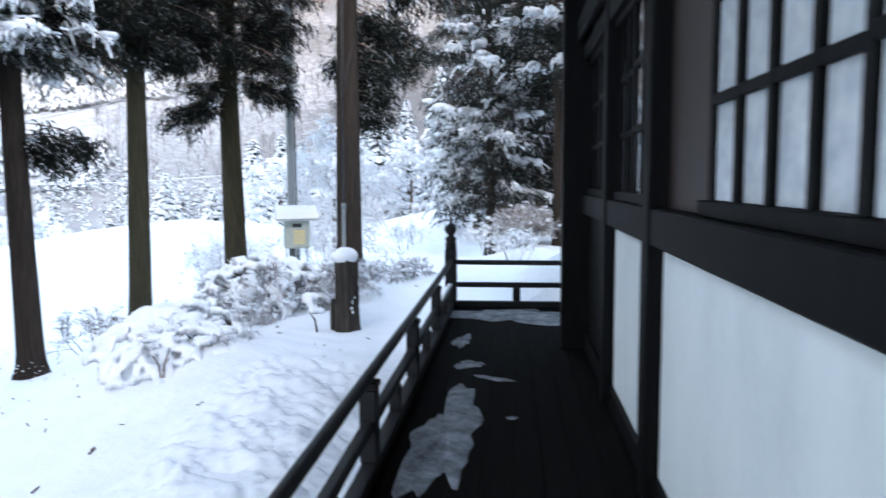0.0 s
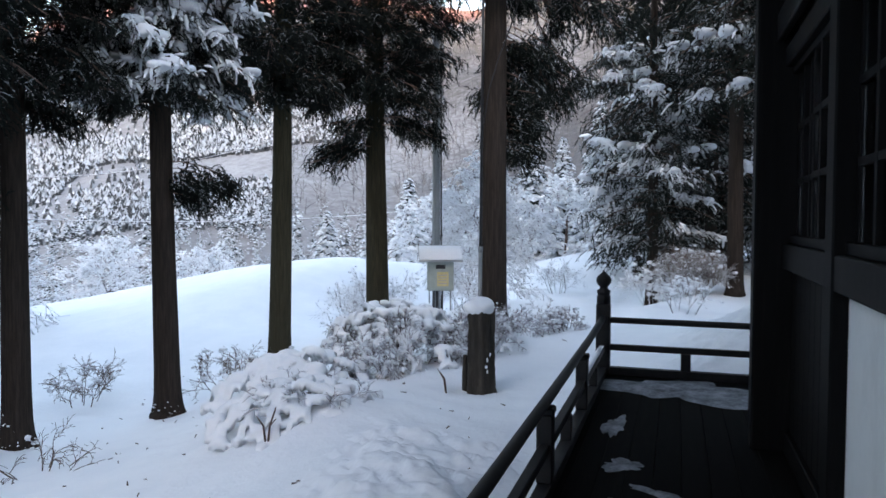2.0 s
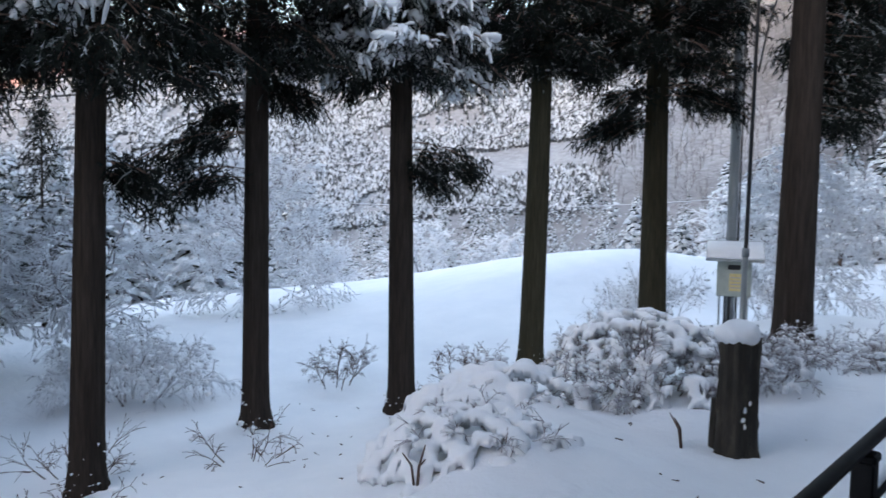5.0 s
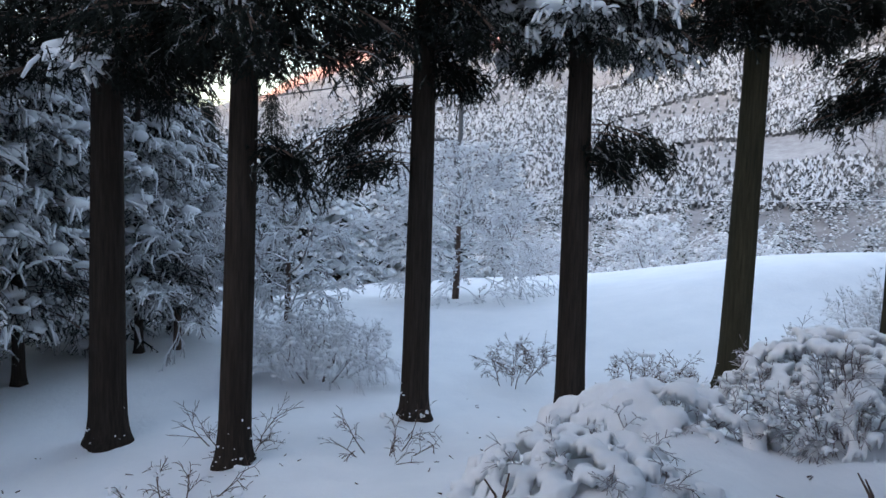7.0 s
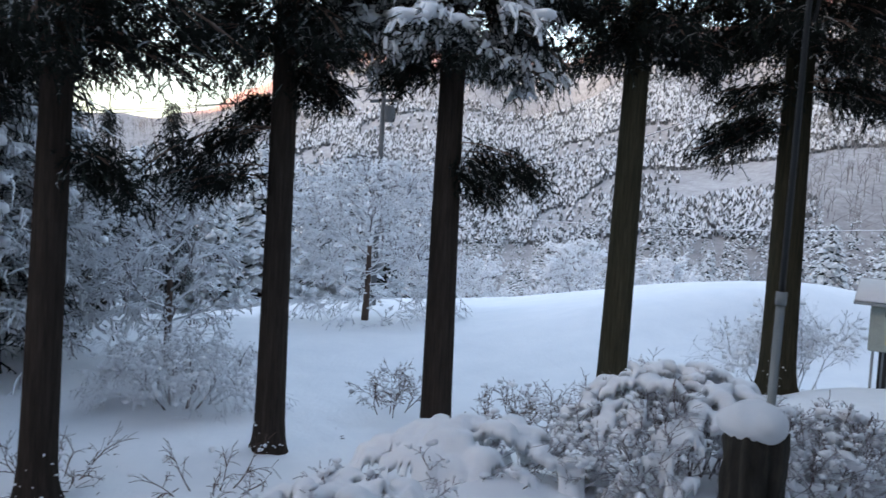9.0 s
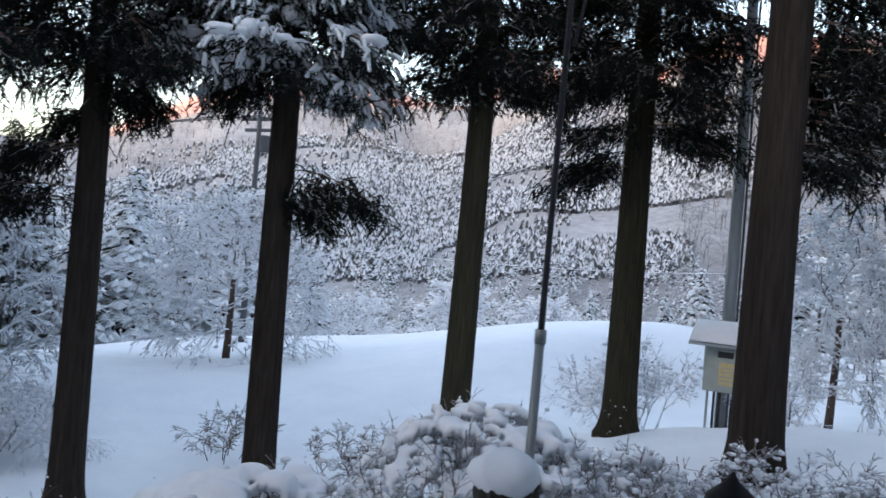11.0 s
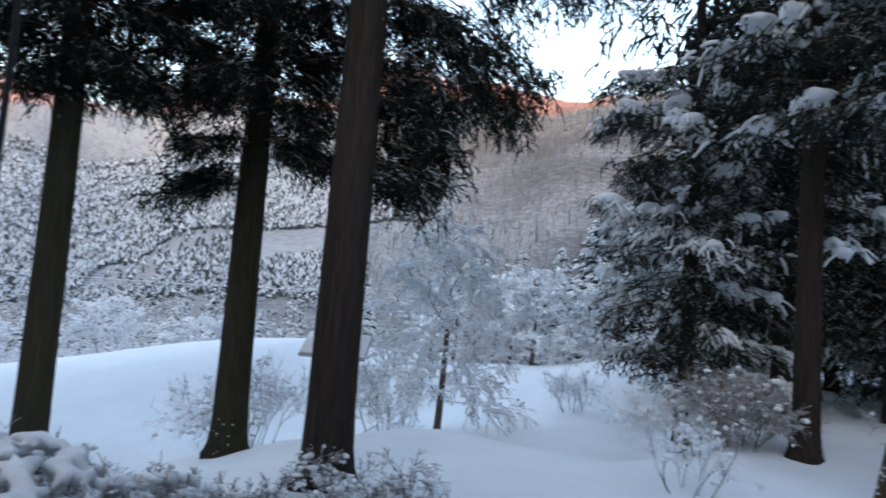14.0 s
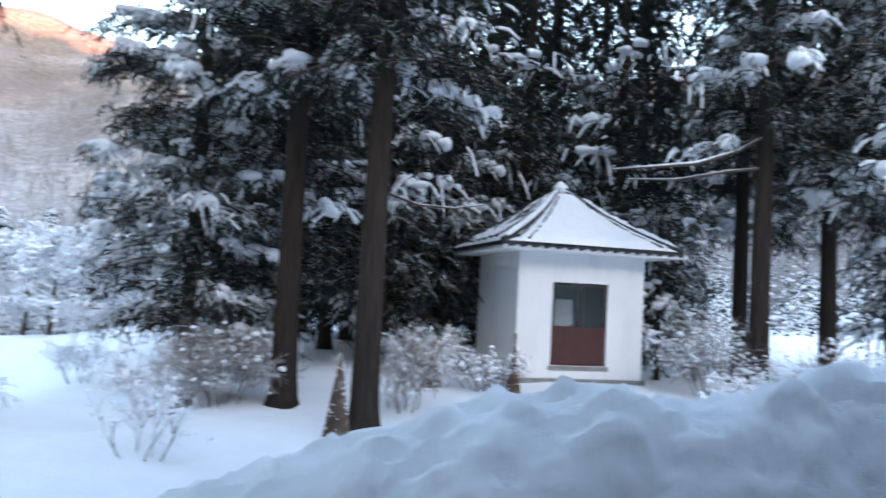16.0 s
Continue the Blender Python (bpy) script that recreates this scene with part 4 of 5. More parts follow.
shrub("low_shrub", -4.9, 6.2, 0.8, 0.24, 9, "low shrub pressed down under snow", "shrub", True, 60, m_azalea, 3, 2, 0.10, 0.04, 12, twig_r=0.008,
      cover=(1.2, 0.72, 0.26, 250, 0.06, 0.18, 0.29, 0.024, -0.34, 2.6, 0.9))
shrub("low_shrub", -3.95, 4.65, 0.7, 0.24, 10, "low shrub half buried in snow with bare stalks", "shrub", True, 60, m_azalea, 3, 2, 0.10, 0.035, 9, twig_r=0.007,
      cover=(1.05, 0.8, 0.10, 300, 0.045, 0.13, 0.30, 0.022, -0.38, 2.4, 0.4))
shrub("twiggy_bush", -10.9, 8.45, 0.75, 0.85, 11, "thin bare twig bush standing in the snow", "bush", True, 60, m_twig, 2, 3, 0.04, 0.05, 7)
shrub("twiggy_bush", -8.1, 9.35, 0.8, 0.75, 12, "thin bare twig bush beside a cedar", "bush", True, 70, m_twig, 2, 3, 0.05, 0.06, 8)
shrub("twiggy_bush", -7.7, 4.6, 0.9, 0.45, 13, "bare stalks bent over in the snow", "bush", True, 14, m_twig, 2, 2, 0.16, 0.05, 7)
shrub("twiggy_bush", -9.3, 3.2, 0.8, 0.6, 14, "dry upright stalks at a cedar's foot", "bush", True, 8, m_twig, 2, 2, 0.02, 0.05, 9)
shrub("twiggy_bush", -6.9, 2.1, 0.8, 0.45, 15, "bare stalks bent over in the snow", "bush", True, 12, m_twig, 2, 2, 0.16, 0.05, 7)
shrub("frosted_bush", -12.7, 5.3, 1.3, 1.25, 16, "frosted bush bent down by the snow", "bush", True, 520, m_rime, 3, 3, 0.20, 0.07, 26, twig_r=0.03)
shrub("frosted_bush", -7.5, 14.5, 1.05, 1.55, 17, "frosted twiggy bush behind a cedar", "bush", True, 260, m_rime, 3, 3, 0.07, 0.05, 11, twig_r=0.02)
shrub("frosted_bush", -5.0, 15.0, 0.7, 1.2, 31, "frosted twiggy bush beside a pole", "bush", True, 120, m_rime, 3, 3, 0.07, 0.05, 7, twig_r=0.02)
shrub("frosted_bush", -4.1, 23.5, 0.8, 1.15, 18, "small frosted bush out on the snow", "bush", True, 90, m_rime, 3, 3, 0.04, 0.05, 8, twig_r=0.02)
shrub("frosted_bush", 0.1, 13.0, 0.55, 0.85, 19, "thin frosted sapling twigs in the snow", "bush", True, 60, m_rime, 3, 2, 0.03, 0.05, 7, twig_r=0.02)
shrub("brown_bush", 0.35, 16.0, 0.72, 1.1, 20, "brown leafless bush with snow on its top", "bush", True, 150, m_dry, 3, 3, 0.03, 0.05, 30, twig_r=0.008)
shrub("brown_bush", -0.6, 16.6, 0.7, 1.1, 21, "frosted bush beside a brown one", "bush", True, 200, m_rime, 3, 3, 0.03, 0.06, 9)
shrub("brown_bush", 3.0, 15.7, 0.5, 1.15, 22, "thin reddish bush before the shed", "bush", True, 50, m_dry, 3, 3, 0.02, 0.04, 9)
shrub("snowy_shrub", 4.7, 17.9, 0.7, 0.75, 23, "rounded shrub with snow beside the shed", "bush", True, 300, m_azalea, 3, 3, 0.04, 0.055, 10)
shrub("snowy_shrub", 3.9, 20.2, 0.9, 0.95, 24, "rounded shrub with snow behind a cone", "bush", True, 300, m_rime, 3, 3, 0.04, 0.055, 10)
shrub("snowy_shrub", 9.0, 17.6, 0.85, 1.5, 25, "twiggy frosted shrub beside the shed", "bush", True, 420, m_dry, 2, 3, 0.03, 0.042, 20)
shrub("snowy_shrub", 10.3, 15.6, 0.8, 1.2, 26, "twiggy frosted shrub under the cedars", "bush", True, 420, m_dry, 2, 3, 0.03, 0.042, 20)
shrub("snowy_shrub", 8.6, 16.2, 0.5, 0.7, 27, "small rounded shrub under snow", "bush", True, 200, m_rime, 3, 3, 0.04, 0.055, 8)


def bare_tree(name, x, y, height, reach, seed, label, z=None, trunk=0.07, limbs=26, levels=3, droop=0.04, low=0.22, mat=None, snow=0, kids=3, rad=0.016, slope=0.25, bole=5):
    """A small leafless tree, every twig white with frost."""
    rs = np.random.RandomState(seed)
    z = ground_at(x, y) if z is None else z
    tree = thing(name, label, "tree", (x, y, z), "frosted trees")
    pts = [(0.05 * math.sin(3 * s) * height * 0.3, 0.04 * math.sin(2 * s + 1) * height * 0.3, height * 0.93 * s - 0.1) for s in np.linspace(0, 1, 9)]
    part("trunk", tube(pts[:bole], [trunk * (1 - 0.85 * s) for s in np.linspace(0, 1, 9)][:bole], 8), m_twig, tree, "thin dark trunk", smooth=True)
    A, B, R0, R1 = [], [], [], []
    for k in range(limbs):
        s = low + (0.97 - low) * k / limbs
        i = min(7, int(s * 8))
        p = Vector(pts[i]).lerp(Vector(pts[i + 1]), s * 8 - i)
        az = k * 2.39996
        L = reach * math.sin(math.pi * (0.28 + 0.66 * s)) * rs.uniform(0.75, 1.1)
        way = (math.cos(az), math.sin(az), slope + 0.5 * s)
        a, b, r0, r1 = branching(rs, p, way, L * 0.62, rad, levels, kids, 0.5, droop)
        A.append(a), B.append(b), R0.append(r0), R1.append(r1)
    A, B, R0, R1 = (np.concatenate(q) for q in (A, B, R0, R1))
    v, f = prisms(A, B, np.maximum(R0, rad * 0.42), np.maximum(R1, rad * 0.38))
    part("twig_growth", (v.tolist(), f.tolist()), mat or m_rime, tree)["kind"] = "stuff"
    if snow:
        at = B[rs.permutation(len(B))[:snow]]
        v, f = lumps(rs, at, rad * 2.1 * rs.uniform(0.5, 1.3, len(at)), 0.7, ICO1, 0.3)
        part("snow_load", (v.tolist(), f.tolist()), m_snowcap, tree, smooth=True)["kind"] = "stuff"
    return tree


bare_tree("frosted_tree", -20.2, 12.25, 5.3, 3.1, 51, "round leafless tree white with frost out in the field", trunk=0.12, limbs=46, kids=2, rad=0.030, low=0.10, snow=1500, slope=0.05)
bare_tree("frosted_tree", -5.70, 18.46, 5.2, 1.75, 52, "young leafless tree with drooping frosted twigs", trunk=0.085, limbs=52, kids=2, rad=0.021, snow=1500, low=0.18, droop=0.13, slope=0.0, bole=5)
bare_tree("frosted_tree", -31.0, 30.5, 5.5, 2.9, 53, "leafless tree white with frost beyond the field", trunk=0.12, limbs=26, kids=2, rad=0.042, snow=1500, low=0.1)
bare_tree("frosted_tree", -27.0, 33.5, 4.6, 2.6, 54, "leafless tree white with frost beyond the field", trunk=0.12, limbs=24, kids=2, rad=0.042, snow=1300, low=0.1)
bare_tree("frosted_tree", -36.0, 27.0, 4.5, 2.6, 55, "leafless tree white with frost beyond the field", trunk=0.12, limbs=24, kids=2, rad=0.042, snow=1300, low=0.1)
for x, y, h, reach, k in ((-10.2, 34.8, 4.6, 2.5, 58), (-8.4, 32.6, 4.0, 2.3, 59), (-12.6, 34.0, 4.4, 2.4, 60), (-5.6, 35.4, 4.4, 2.3, 61)):
    bare_tree("frosted_tree", x, y, h, reach, k, "low frosted tree before the firs beyond the field", trunk=0.1, limbs=20, kids=2, rad=0.05, snow=900, low=0.06)
bare_tree("frosted_tree", -15.8, 3.2, 4.4, 1.6, 56, "snow-hung leafless tree among the cedars", trunk=0.09, limbs=26, kids=2, rad=0.035, low=0.15, droop=0.1)
bare_tree("frosted_tree", -16.0, 5.6, 4.2, 1.8, 57, "snow-hung leafless tree among the cedars", trunk=0.09, limbs=24, kids=2, rad=0.035, low=0.15, droop=0.08)

# ---- far woods ----
def clotted_fir(seed, reach, count):
    """A dense conifer, one metre high, of many short drooping fans that stand in and out."""
    rs = np.random.RandomState(seed)
    s = np.sort(rs.uniform(0, 1, count)) ** 1.15
    az = rs.uniform(0, 2 * math.pi, count)
    R = reach * ((1 - s) ** 0.75 + 0.04) * (1 + 0.22 * np.sin(s * 41 + seed) * np.sin(3 * az + seed))
    q, L = R * rs.uniform(0.2, 0.88, count), (R * 0.22 + 0.014) * rs.uniform(0.6, 1.3, count)
    out = np.stack([np.cos(az), np.sin(az), np.zeros(count)], 1)
    side = np.stack([-np.sin(az), np.cos(az), np.zeros(count)], 1) * (L * rs.uniform(0.4, 0.75, count))[:, None]
    root = out * q[:, None] + np.array([0, 0, 1.0]) * (0.06 + 0.92 * s)[:, None]
    up = np.array([0, 0, 1.0])
    mid, tip = root + out * (0.6 * L)[:, None] - up * (0.12 * L)[:, None], root + out * L[:, None] - up * (0.75 * L)[:, None]
    v = np.stack([root, mid - side - up * (0.35 * L)[:, None], tip, mid + side - up * (0.35 * L)[:, None], mid], 1).reshape(-1, 3)
    f = np.array([(0, 1, 4), (1, 2, 4), (4, 2, 3), (0, 4, 3)])
    return v, (f[None] + 5 * np.arange(count)[:, None, None]).reshape(-1, 3)


FIRS = [clotted_fir(80 + k, r, 60) for k, r in enumerate((0.19, 0.22, 0.17, 0.24))]


def wood(name, label, x, y, h, seed, mat, firs):
    """Many conifers of one far wood, as one object."""
    rs = np.random.RandomState(seed)
    z = ground(x, y) - 0.3
    kind, t, w = rs.randint(len(firs), size=len(x)), rs.uniform(0, 6.28, len(x)), h * rs.uniform(0.85, 1.2, len(x))
    pairs = []
    for k, (v, f) in enumerate(firs):
        m = np.nonzero(kind == k)[0]
        c, s = np.cos(t[m])[:, None], np.sin(t[m])[:, None]
        p = np.stack([x[m][:, None] + w[m][:, None] * (v[:, 0] * c - v[:, 1] * s), y[m][:, None] + w[m][:, None] * (v[:, 0] * s + v[:, 1] * c), z[m][:, None] + h[m][:, None] * v[:, 2]], 2)
        pairs.append((p.reshape(-1, 3), (f[None] + len(v) * np.arange(len(m))[:, None, None]).reshape(-1, 3)))
    return tagged(part(name, joined(*pairs), mat), label, "woods", kind="stuff")


def spire(seed, reach, tiers=2, sides=3):
    """A small conifer: a steep dark skirt under a flatter snow-covered head."""
    rs = np.random.RandomState(seed)
    V, F = [], []
    for lo, hi, wide in ((0.0, 0.92, 1.0), (0.57, 1.0, 1.05))[:tiers]:
        b = len(V)
        V.append((0, 0, hi))
        for j in range(sides):
            a = 2 * math.pi * (j + rs.uniform(-0.3, 0.3)) / sides + 3 * lo
            q = reach * wide * rs.uniform(0.75, 1.2)
            V.append((q * math.cos(a), q * math.sin(a), lo + rs.uniform(-0.06, 0.06)))
        F += [(b, b + 1 + j, b + 1 + (j + 1) % sides) for j in range(sides)]
    return np.array(V), np.array(F)


m_slope = two_faced("snow_dusted_slope_cedar", [(0.3, (0.060, 0.064, 0.068)), (0.7, (0.125, 0.13, 0.135))], (0.66, 0.69, 0.73), size=0.7, lo=0.18, hi=0.30, broken=0.24)


def polar(left, r):
    a = radians(left)
    return -r * math.sin(a), r * math.cos(a)


def far_woods():
    rs = np.random.RandomState(8)
    # single firs behind the field
    shapes = []
    for k in range(4):
        fir = clotted_fir(90 + k, 0.17 + 0.02 * k, 1000)
        me = bpy.data.meshes.new("foliage")
        me.from_pydata(fir[0].tolist(), [], fir[1].tolist())
        me.materials.append(m_far)
        shapes.append(me)
    for left, r, h in ((22, 44, 8.5), (19.5, 47, 9.5), (16.5, 45, 8), (25, 50, 8), (28.5, 52, 10), (31, 56, 9), (14, 49, 9), (34, 58, 8), (36.5, 60, 9.5), (11.5, 46, 9.5), (9, 50, 10), (40, 62, 7), (43, 66, 8),
                       (46, 66, 7), (60, 44, 9.0), (63, 40, 9.5), (66, 43, 9), (69, 38, 9.5), (72, 36, 8.5), (75, 38, 9), (78, 36, 9), (57, 50, 9), (81, 34, 9), (84, 33, 8.5), (6, 44, 10), (3, 48, 11)):
        x, y = polar(left, r)
        z = ground_at(x, y)
        tree = thing("fir_tree", "snow-covered fir standing beyond the field", "fir tree", (x, y, z - 0.3), "firs beyond the field", turn=rs.uniform(0, 360))
        tree.scale = (h * rs.uniform(0.95, 1.3), h * rs.uniform(0.95, 1.3), h)
        b = new("foliage", shapes[rs.randint(4)])
        b.parent = tree
        part("trunk", tube([(0, 0, 0), (0, 0, 0.5)], [0.014, 0.009], 7), m_bark, tree)
    # the low frosted wood along the valley
    n = 1150
    a, r = np.radians(np.where(np.arange(n) % 5 < 3, rs.uniform(8, 56, n), np.where(np.arange(n) % 5 < 4, rs.uniform(0, 98, n), rs.uniform(-52, -20, n)))), rs.uniform(58, 122, n)
    wood("valley_wood", "snow-covered young firs crowding the valley floor", -r * np.sin(a), r * np.cos(a), rs.uniform(3.5, 8, n), 81, m_far, FIRS)
    # planted cedars on the slope, with bare gullies between
    n = 170000
    left, r = rs.uniform(24, 98, n), 118 + 166 * rs.uniform(0, 1, n) ** 0.8
    a = np.radians(left)
    x, y = -r * np.sin(a), r * np.cos(a)
    g = bump_field(x, y, 33, 95, 3) + 0.30 - 0.9 * step(r, 205, 285) - 1.0 * step(-left, -38, -24)
    m = (g > 0) | ((rs.uniform(size=n) < 0.04) & (left > 40))
    m &= np.cumsum(m) <= 64000
    h = rs.uniform(1.5, 2.5, n) * (0.65 + 0.35 * r / 200)
    wood("hillside_wood", "rows of snow-dusted cedars on the mountainside", x[m], y[m], h[m], 82, m_slope, [spire(95 + k, 0.25, 2) for k in range(4)])


far_woods()


def bare_wood():
    """Leafless woods of the upper slopes, a haze of thin grey stems and twigs."""
    rs = np.random.RandomState(12)
    n = 6500
    left = np.where(rs.uniform(size=n) < 0.62, rs.uniform(-14, 34, n), rs.uniform(30, 100, n))
    r = np.where(left < 32, 120, 235) + np.where(left < 32, 300, 185) * rs.uniform(0, 1, n) ** 0.8
    a = np.radians(left)
    x, y = -r * np.sin(a), r * np.cos(a)
    z = ground(x, y)
    root = np.stack([x, y, z - 0.3], 1)
    V = [prisms(root, root + np.stack([rs.normal(size=n) * 0.3, rs.normal(size=n) * 0.3, rs.uniform(2.5, 5, n)], 1), np.full(n, 0.07), np.full(n, 0.03))]
    for k in range(3):
        s = root + np.array([0, 0, 1.0]) * rs.uniform(1.0, 2.6, n)[:, None]
        e = s + np.stack([rs.normal(size=n) * 1.2, rs.normal(size=n) * 1.2, rs.uniform(0.8, 2.2, n)], 1)
        V.append(prisms(s, e, np.full(n, 0.06), np.full(n, 0.03)))
    tagged(part("bare_wood", joined(*V), m_barewood), "grey leafless woods on the upper mountainside", "woods", kind="stuff")


m_barewood = surface("frosted_bare_stems", [(0.3, (0.13, 0.12, 0.12)), (0.55, (0.21, 0.20, 0.20)), (0.75, (0.34, 0.33, 0.335))], size=0.2, fine=3, rough=0.9, bump=0.0, spec=0.1)
bare_wood()

# ---- shed ----
def shed():
    ax, ay = 5.46, 18.83
    ang = math.degrees(math.atan2(19.1 - 18.83, 8.19 - 5.46))
    W, Dp, zb, zt = 2.74, 2.74, 0.10, 2.62
    s = thing("shed", "small white plastered shed with a snow-covered tiled hip roof", "shed", (ax, ay, 0), turn=ang)
    d0, d1, dz0, dz1 = 0.74, 1.94, 0.36, 2.02
    part("footing", box(-0.06, -0.06, -0.6, W + 0.06, Dp + 0.06, zb, 0.01), m_concrete, s, "grey concrete footing")
    # front wall round the doorway
    part("wall", box(0, 0, zb + 0.001, d0, 0.12, zt, 0.006), m_render, s)
    part("wall", box(d1, 0, zb + 0.001, W, 0.12, zt, 0.006), m_render, s)
    part("wall", box(d0 + 0.001, 0, dz1, d1 - 0.001, 0.12, zt, 0.004), m_render, s)
    part("wall", box(d0 + 0.001, 0, zb + 0.001, d1 - 0.001, 0.12, dz0, 0.004), m_render, s)
    part("wall", box(0, 0.121, zb + 0.001, 0.12, Dp, zt, 0.006), m_render, s)
    part("wall", box(W - 0.12, 0.121, zb + 0.001, W, Dp, zt, 0.006), m_render, s)
    part("wall", box(0.121, Dp - 0.12, zb + 0.001, W - 0.121, Dp, zt, 0.006), m_render, s)
    part("threshold", box(d0 - 0.05, -0.03, dz0 - 0.09, d1 + 0.05, -0.001, dz0 - 0.005, 0.008), m_concrete, s)
    door = part("door", box(d0 + 0.004, 0.05, dz0 + 0.002, d1 - 0.004, 0.085, dz0 + 0.78, 0.004), m_shed_dark, s, "dark red-brown lower door panel")
    for a, b, c, e in ((d0 + 0.004, dz0 + 0.781, d0 + 0.07, dz1 - 0.004), (d1 - 0.07, dz0 + 0.781, d1 - 0.004, dz1 - 0.004), (d0 + 0.071, dz1 - 0.08, d1 - 0.071, dz1 - 0.004), (d0 + 0.56, dz0 + 0.781, d0 + 0.62, dz1 - 0.081)):
        part("frame_bar", box(a, 0.045, b, c, 0.09, e, 0.003), m_frame, door)
    pane = part("pane", box(d0 + 0.071, 0.064, dz0 + 0.782, d1 - 0.071, 0.070, dz1 - 0.081, 0), m_glass, door)
    pane.visible_shadow = False
    part("paper_screen", box(d0 + 0.12, 0.20, dz0 + 0.80, d0 + 0.52, 0.21, dz0 + 1.32, 0.002), m_grey, s, "pale blind behind the glass")
    # eaves and roof
    o, h0, h1 = 0.52, zt, 4.08
    part("eave", box(-o, -o, h0 - 0.02, W + o, Dp + o, h0 + 0.07, 0.01), m_render, s, "white plastered eaves")
    mid = W / 2
    corners = [(-o - 0.03, -o - 0.03), (W + o + 0.03, -o - 0.03), (W + o + 0.03, Dp + o + 0.03), (-o - 0.03, Dp + o + 0.03)]
    top = Vector((mid, Dp / 2, h1))
    rs = random.Random(3)
    for i in range(4):
        a, b = Vector((*corners[i], h0 + 0.085)), Vector((*corners[(i + 1) % 4], h0 + 0.085))
        bm = bmesh.new()
        n, rows = 48, 12
        up = (b - a).cross(top - a).normalized()
        grid = []
        for r in range(rows + 1):
            f = r / rows * 0.985
            p, q = a.lerp(top, f), b.lerp(top, f)
            sag = -0.10 * math.sin(math.pi * f)
            k = (q - p).length / (b - a).length
            grid.append([bm.verts.new(p.lerp(q, c / n) + up * (0.036 * math.sin(2 * math.pi * c * k / 3.0 + (1 - k) * 9) + 0.02 * (r % 2)) + Vector((0, 0, sag))) for c in range(n + 1)])
        for r in range(rows):
            for c in range(n):
                bm.faces.new((grid[r][c], grid[r][c + 1], grid[r + 1][c + 1], grid[r + 1][c]))
        edge = [bm.verts.new(v.co - Vector((0, 0, 0.05))) for v in grid[0]]
        for c in range(n):
            bm.faces.new((edge[c], edge[c + 1], grid[0][c + 1], grid[0][c]))
        part("roof_slope", bm, m_tile, s, "dark wavy roof tiles")
        # hip ridge of stacked tiles
        ridge = [a.lerp(top, t) + Vector((0, 0, 0.05 - 0.10 * math.sin(math.pi * t))) for t in np.linspace(0.0, 0.98, 25)]
        part("hip_ridge", tube(ridge, 0.05, 10), m_tile, s)
        # snow on the slope, broken near the ridges
        bm = bmesh.new()
        rows, n = 16, 26
        grid = []
        for r in range(rows + 1):
            f = 0.004 + r / rows * 0.93
            p, q = a.lerp(top, f), b.lerp(top, f)
            lo, hi = 0.02 + 0.025 * rs.random() + 0.05 * f, 0.98 - 0.025 * rs.random() - 0.05 * f
            line = []
            for c in range(n + 1):
                t = lo + (hi - lo) * c / n
                edge_in = min(r / 1.2, (rows - r) / 1.5, c / 1.2, (n - c) / 1.2, 1.0)
                line.append(bm.verts.new(p.lerp(q, t) + up * (0.045 + 0.085 * edge_in * rs.uniform(0.75, 1.15)) + Vector((0, 0, -0.10 * math.sin(math.pi * f)))))
            grid.append(line)
        for r in range(rows):
            for c in range(n):
                bm.faces.new((grid[r][c], grid[r][c + 1], grid[r + 1][c + 1], grid[r + 1][c]))
        part("roof_snow", bm, m_snowcap, s, "thick snow on the roof", smooth=True)
        for c in ((0.07, 0.13, 0.87, 0.93) if i != 3 else (0.07, 0.16, 0.26, 0.37, 0.48, 0.60, 0.72, 0.84, 0.93)):
            foot = a.lerp(b, c)
            head = (a if c < 0.5 else b).lerp(top, 0.97 if min(c, 1 - c) < 0.1 else 0.45 + 0.9 * abs(c - 0.5)) + (Vector() if min(c, 1 - c) < 0.1 else (foot - (a if c < 0.5 else b)) * 0.35)
            line = [foot.lerp(head, t) + up * (0.125 + rs.uniform(-0.012, 0.012)) + Vector((0, 0, -0.10 * math.sin(math.pi * t * 0.95))) for t in np.linspace(0.02, 1, 16)]
            part("tile_course", tube(line, [0.026 * (0.7 + 0.3 * math.cos(2.4 * k)) for k in range(16)], 7), m_tile, s)
        strip = snow_strip([tuple(Vector(p) + Vector((0, 0, 0.035))) for p in ridge][1:], 0.085, 0.10, i)
        part("ridge_snow", strip, m_snowcap, s, smooth=True)
    cap = turned([(0.16, h1 - 0.06), (0.18, h1 + 0.03), (0.13, h1 + 0.12), (0.05, h1 + 0.2), (0.0, h1 + 0.22)], 14)
    bmesh.ops.translate(cap, verts=cap.verts, vec=(mid, Dp / 2, 0))
    part("roof_cap", cap, m_snowcap, s, "snow-covered roof cap", smooth=True)


shed()


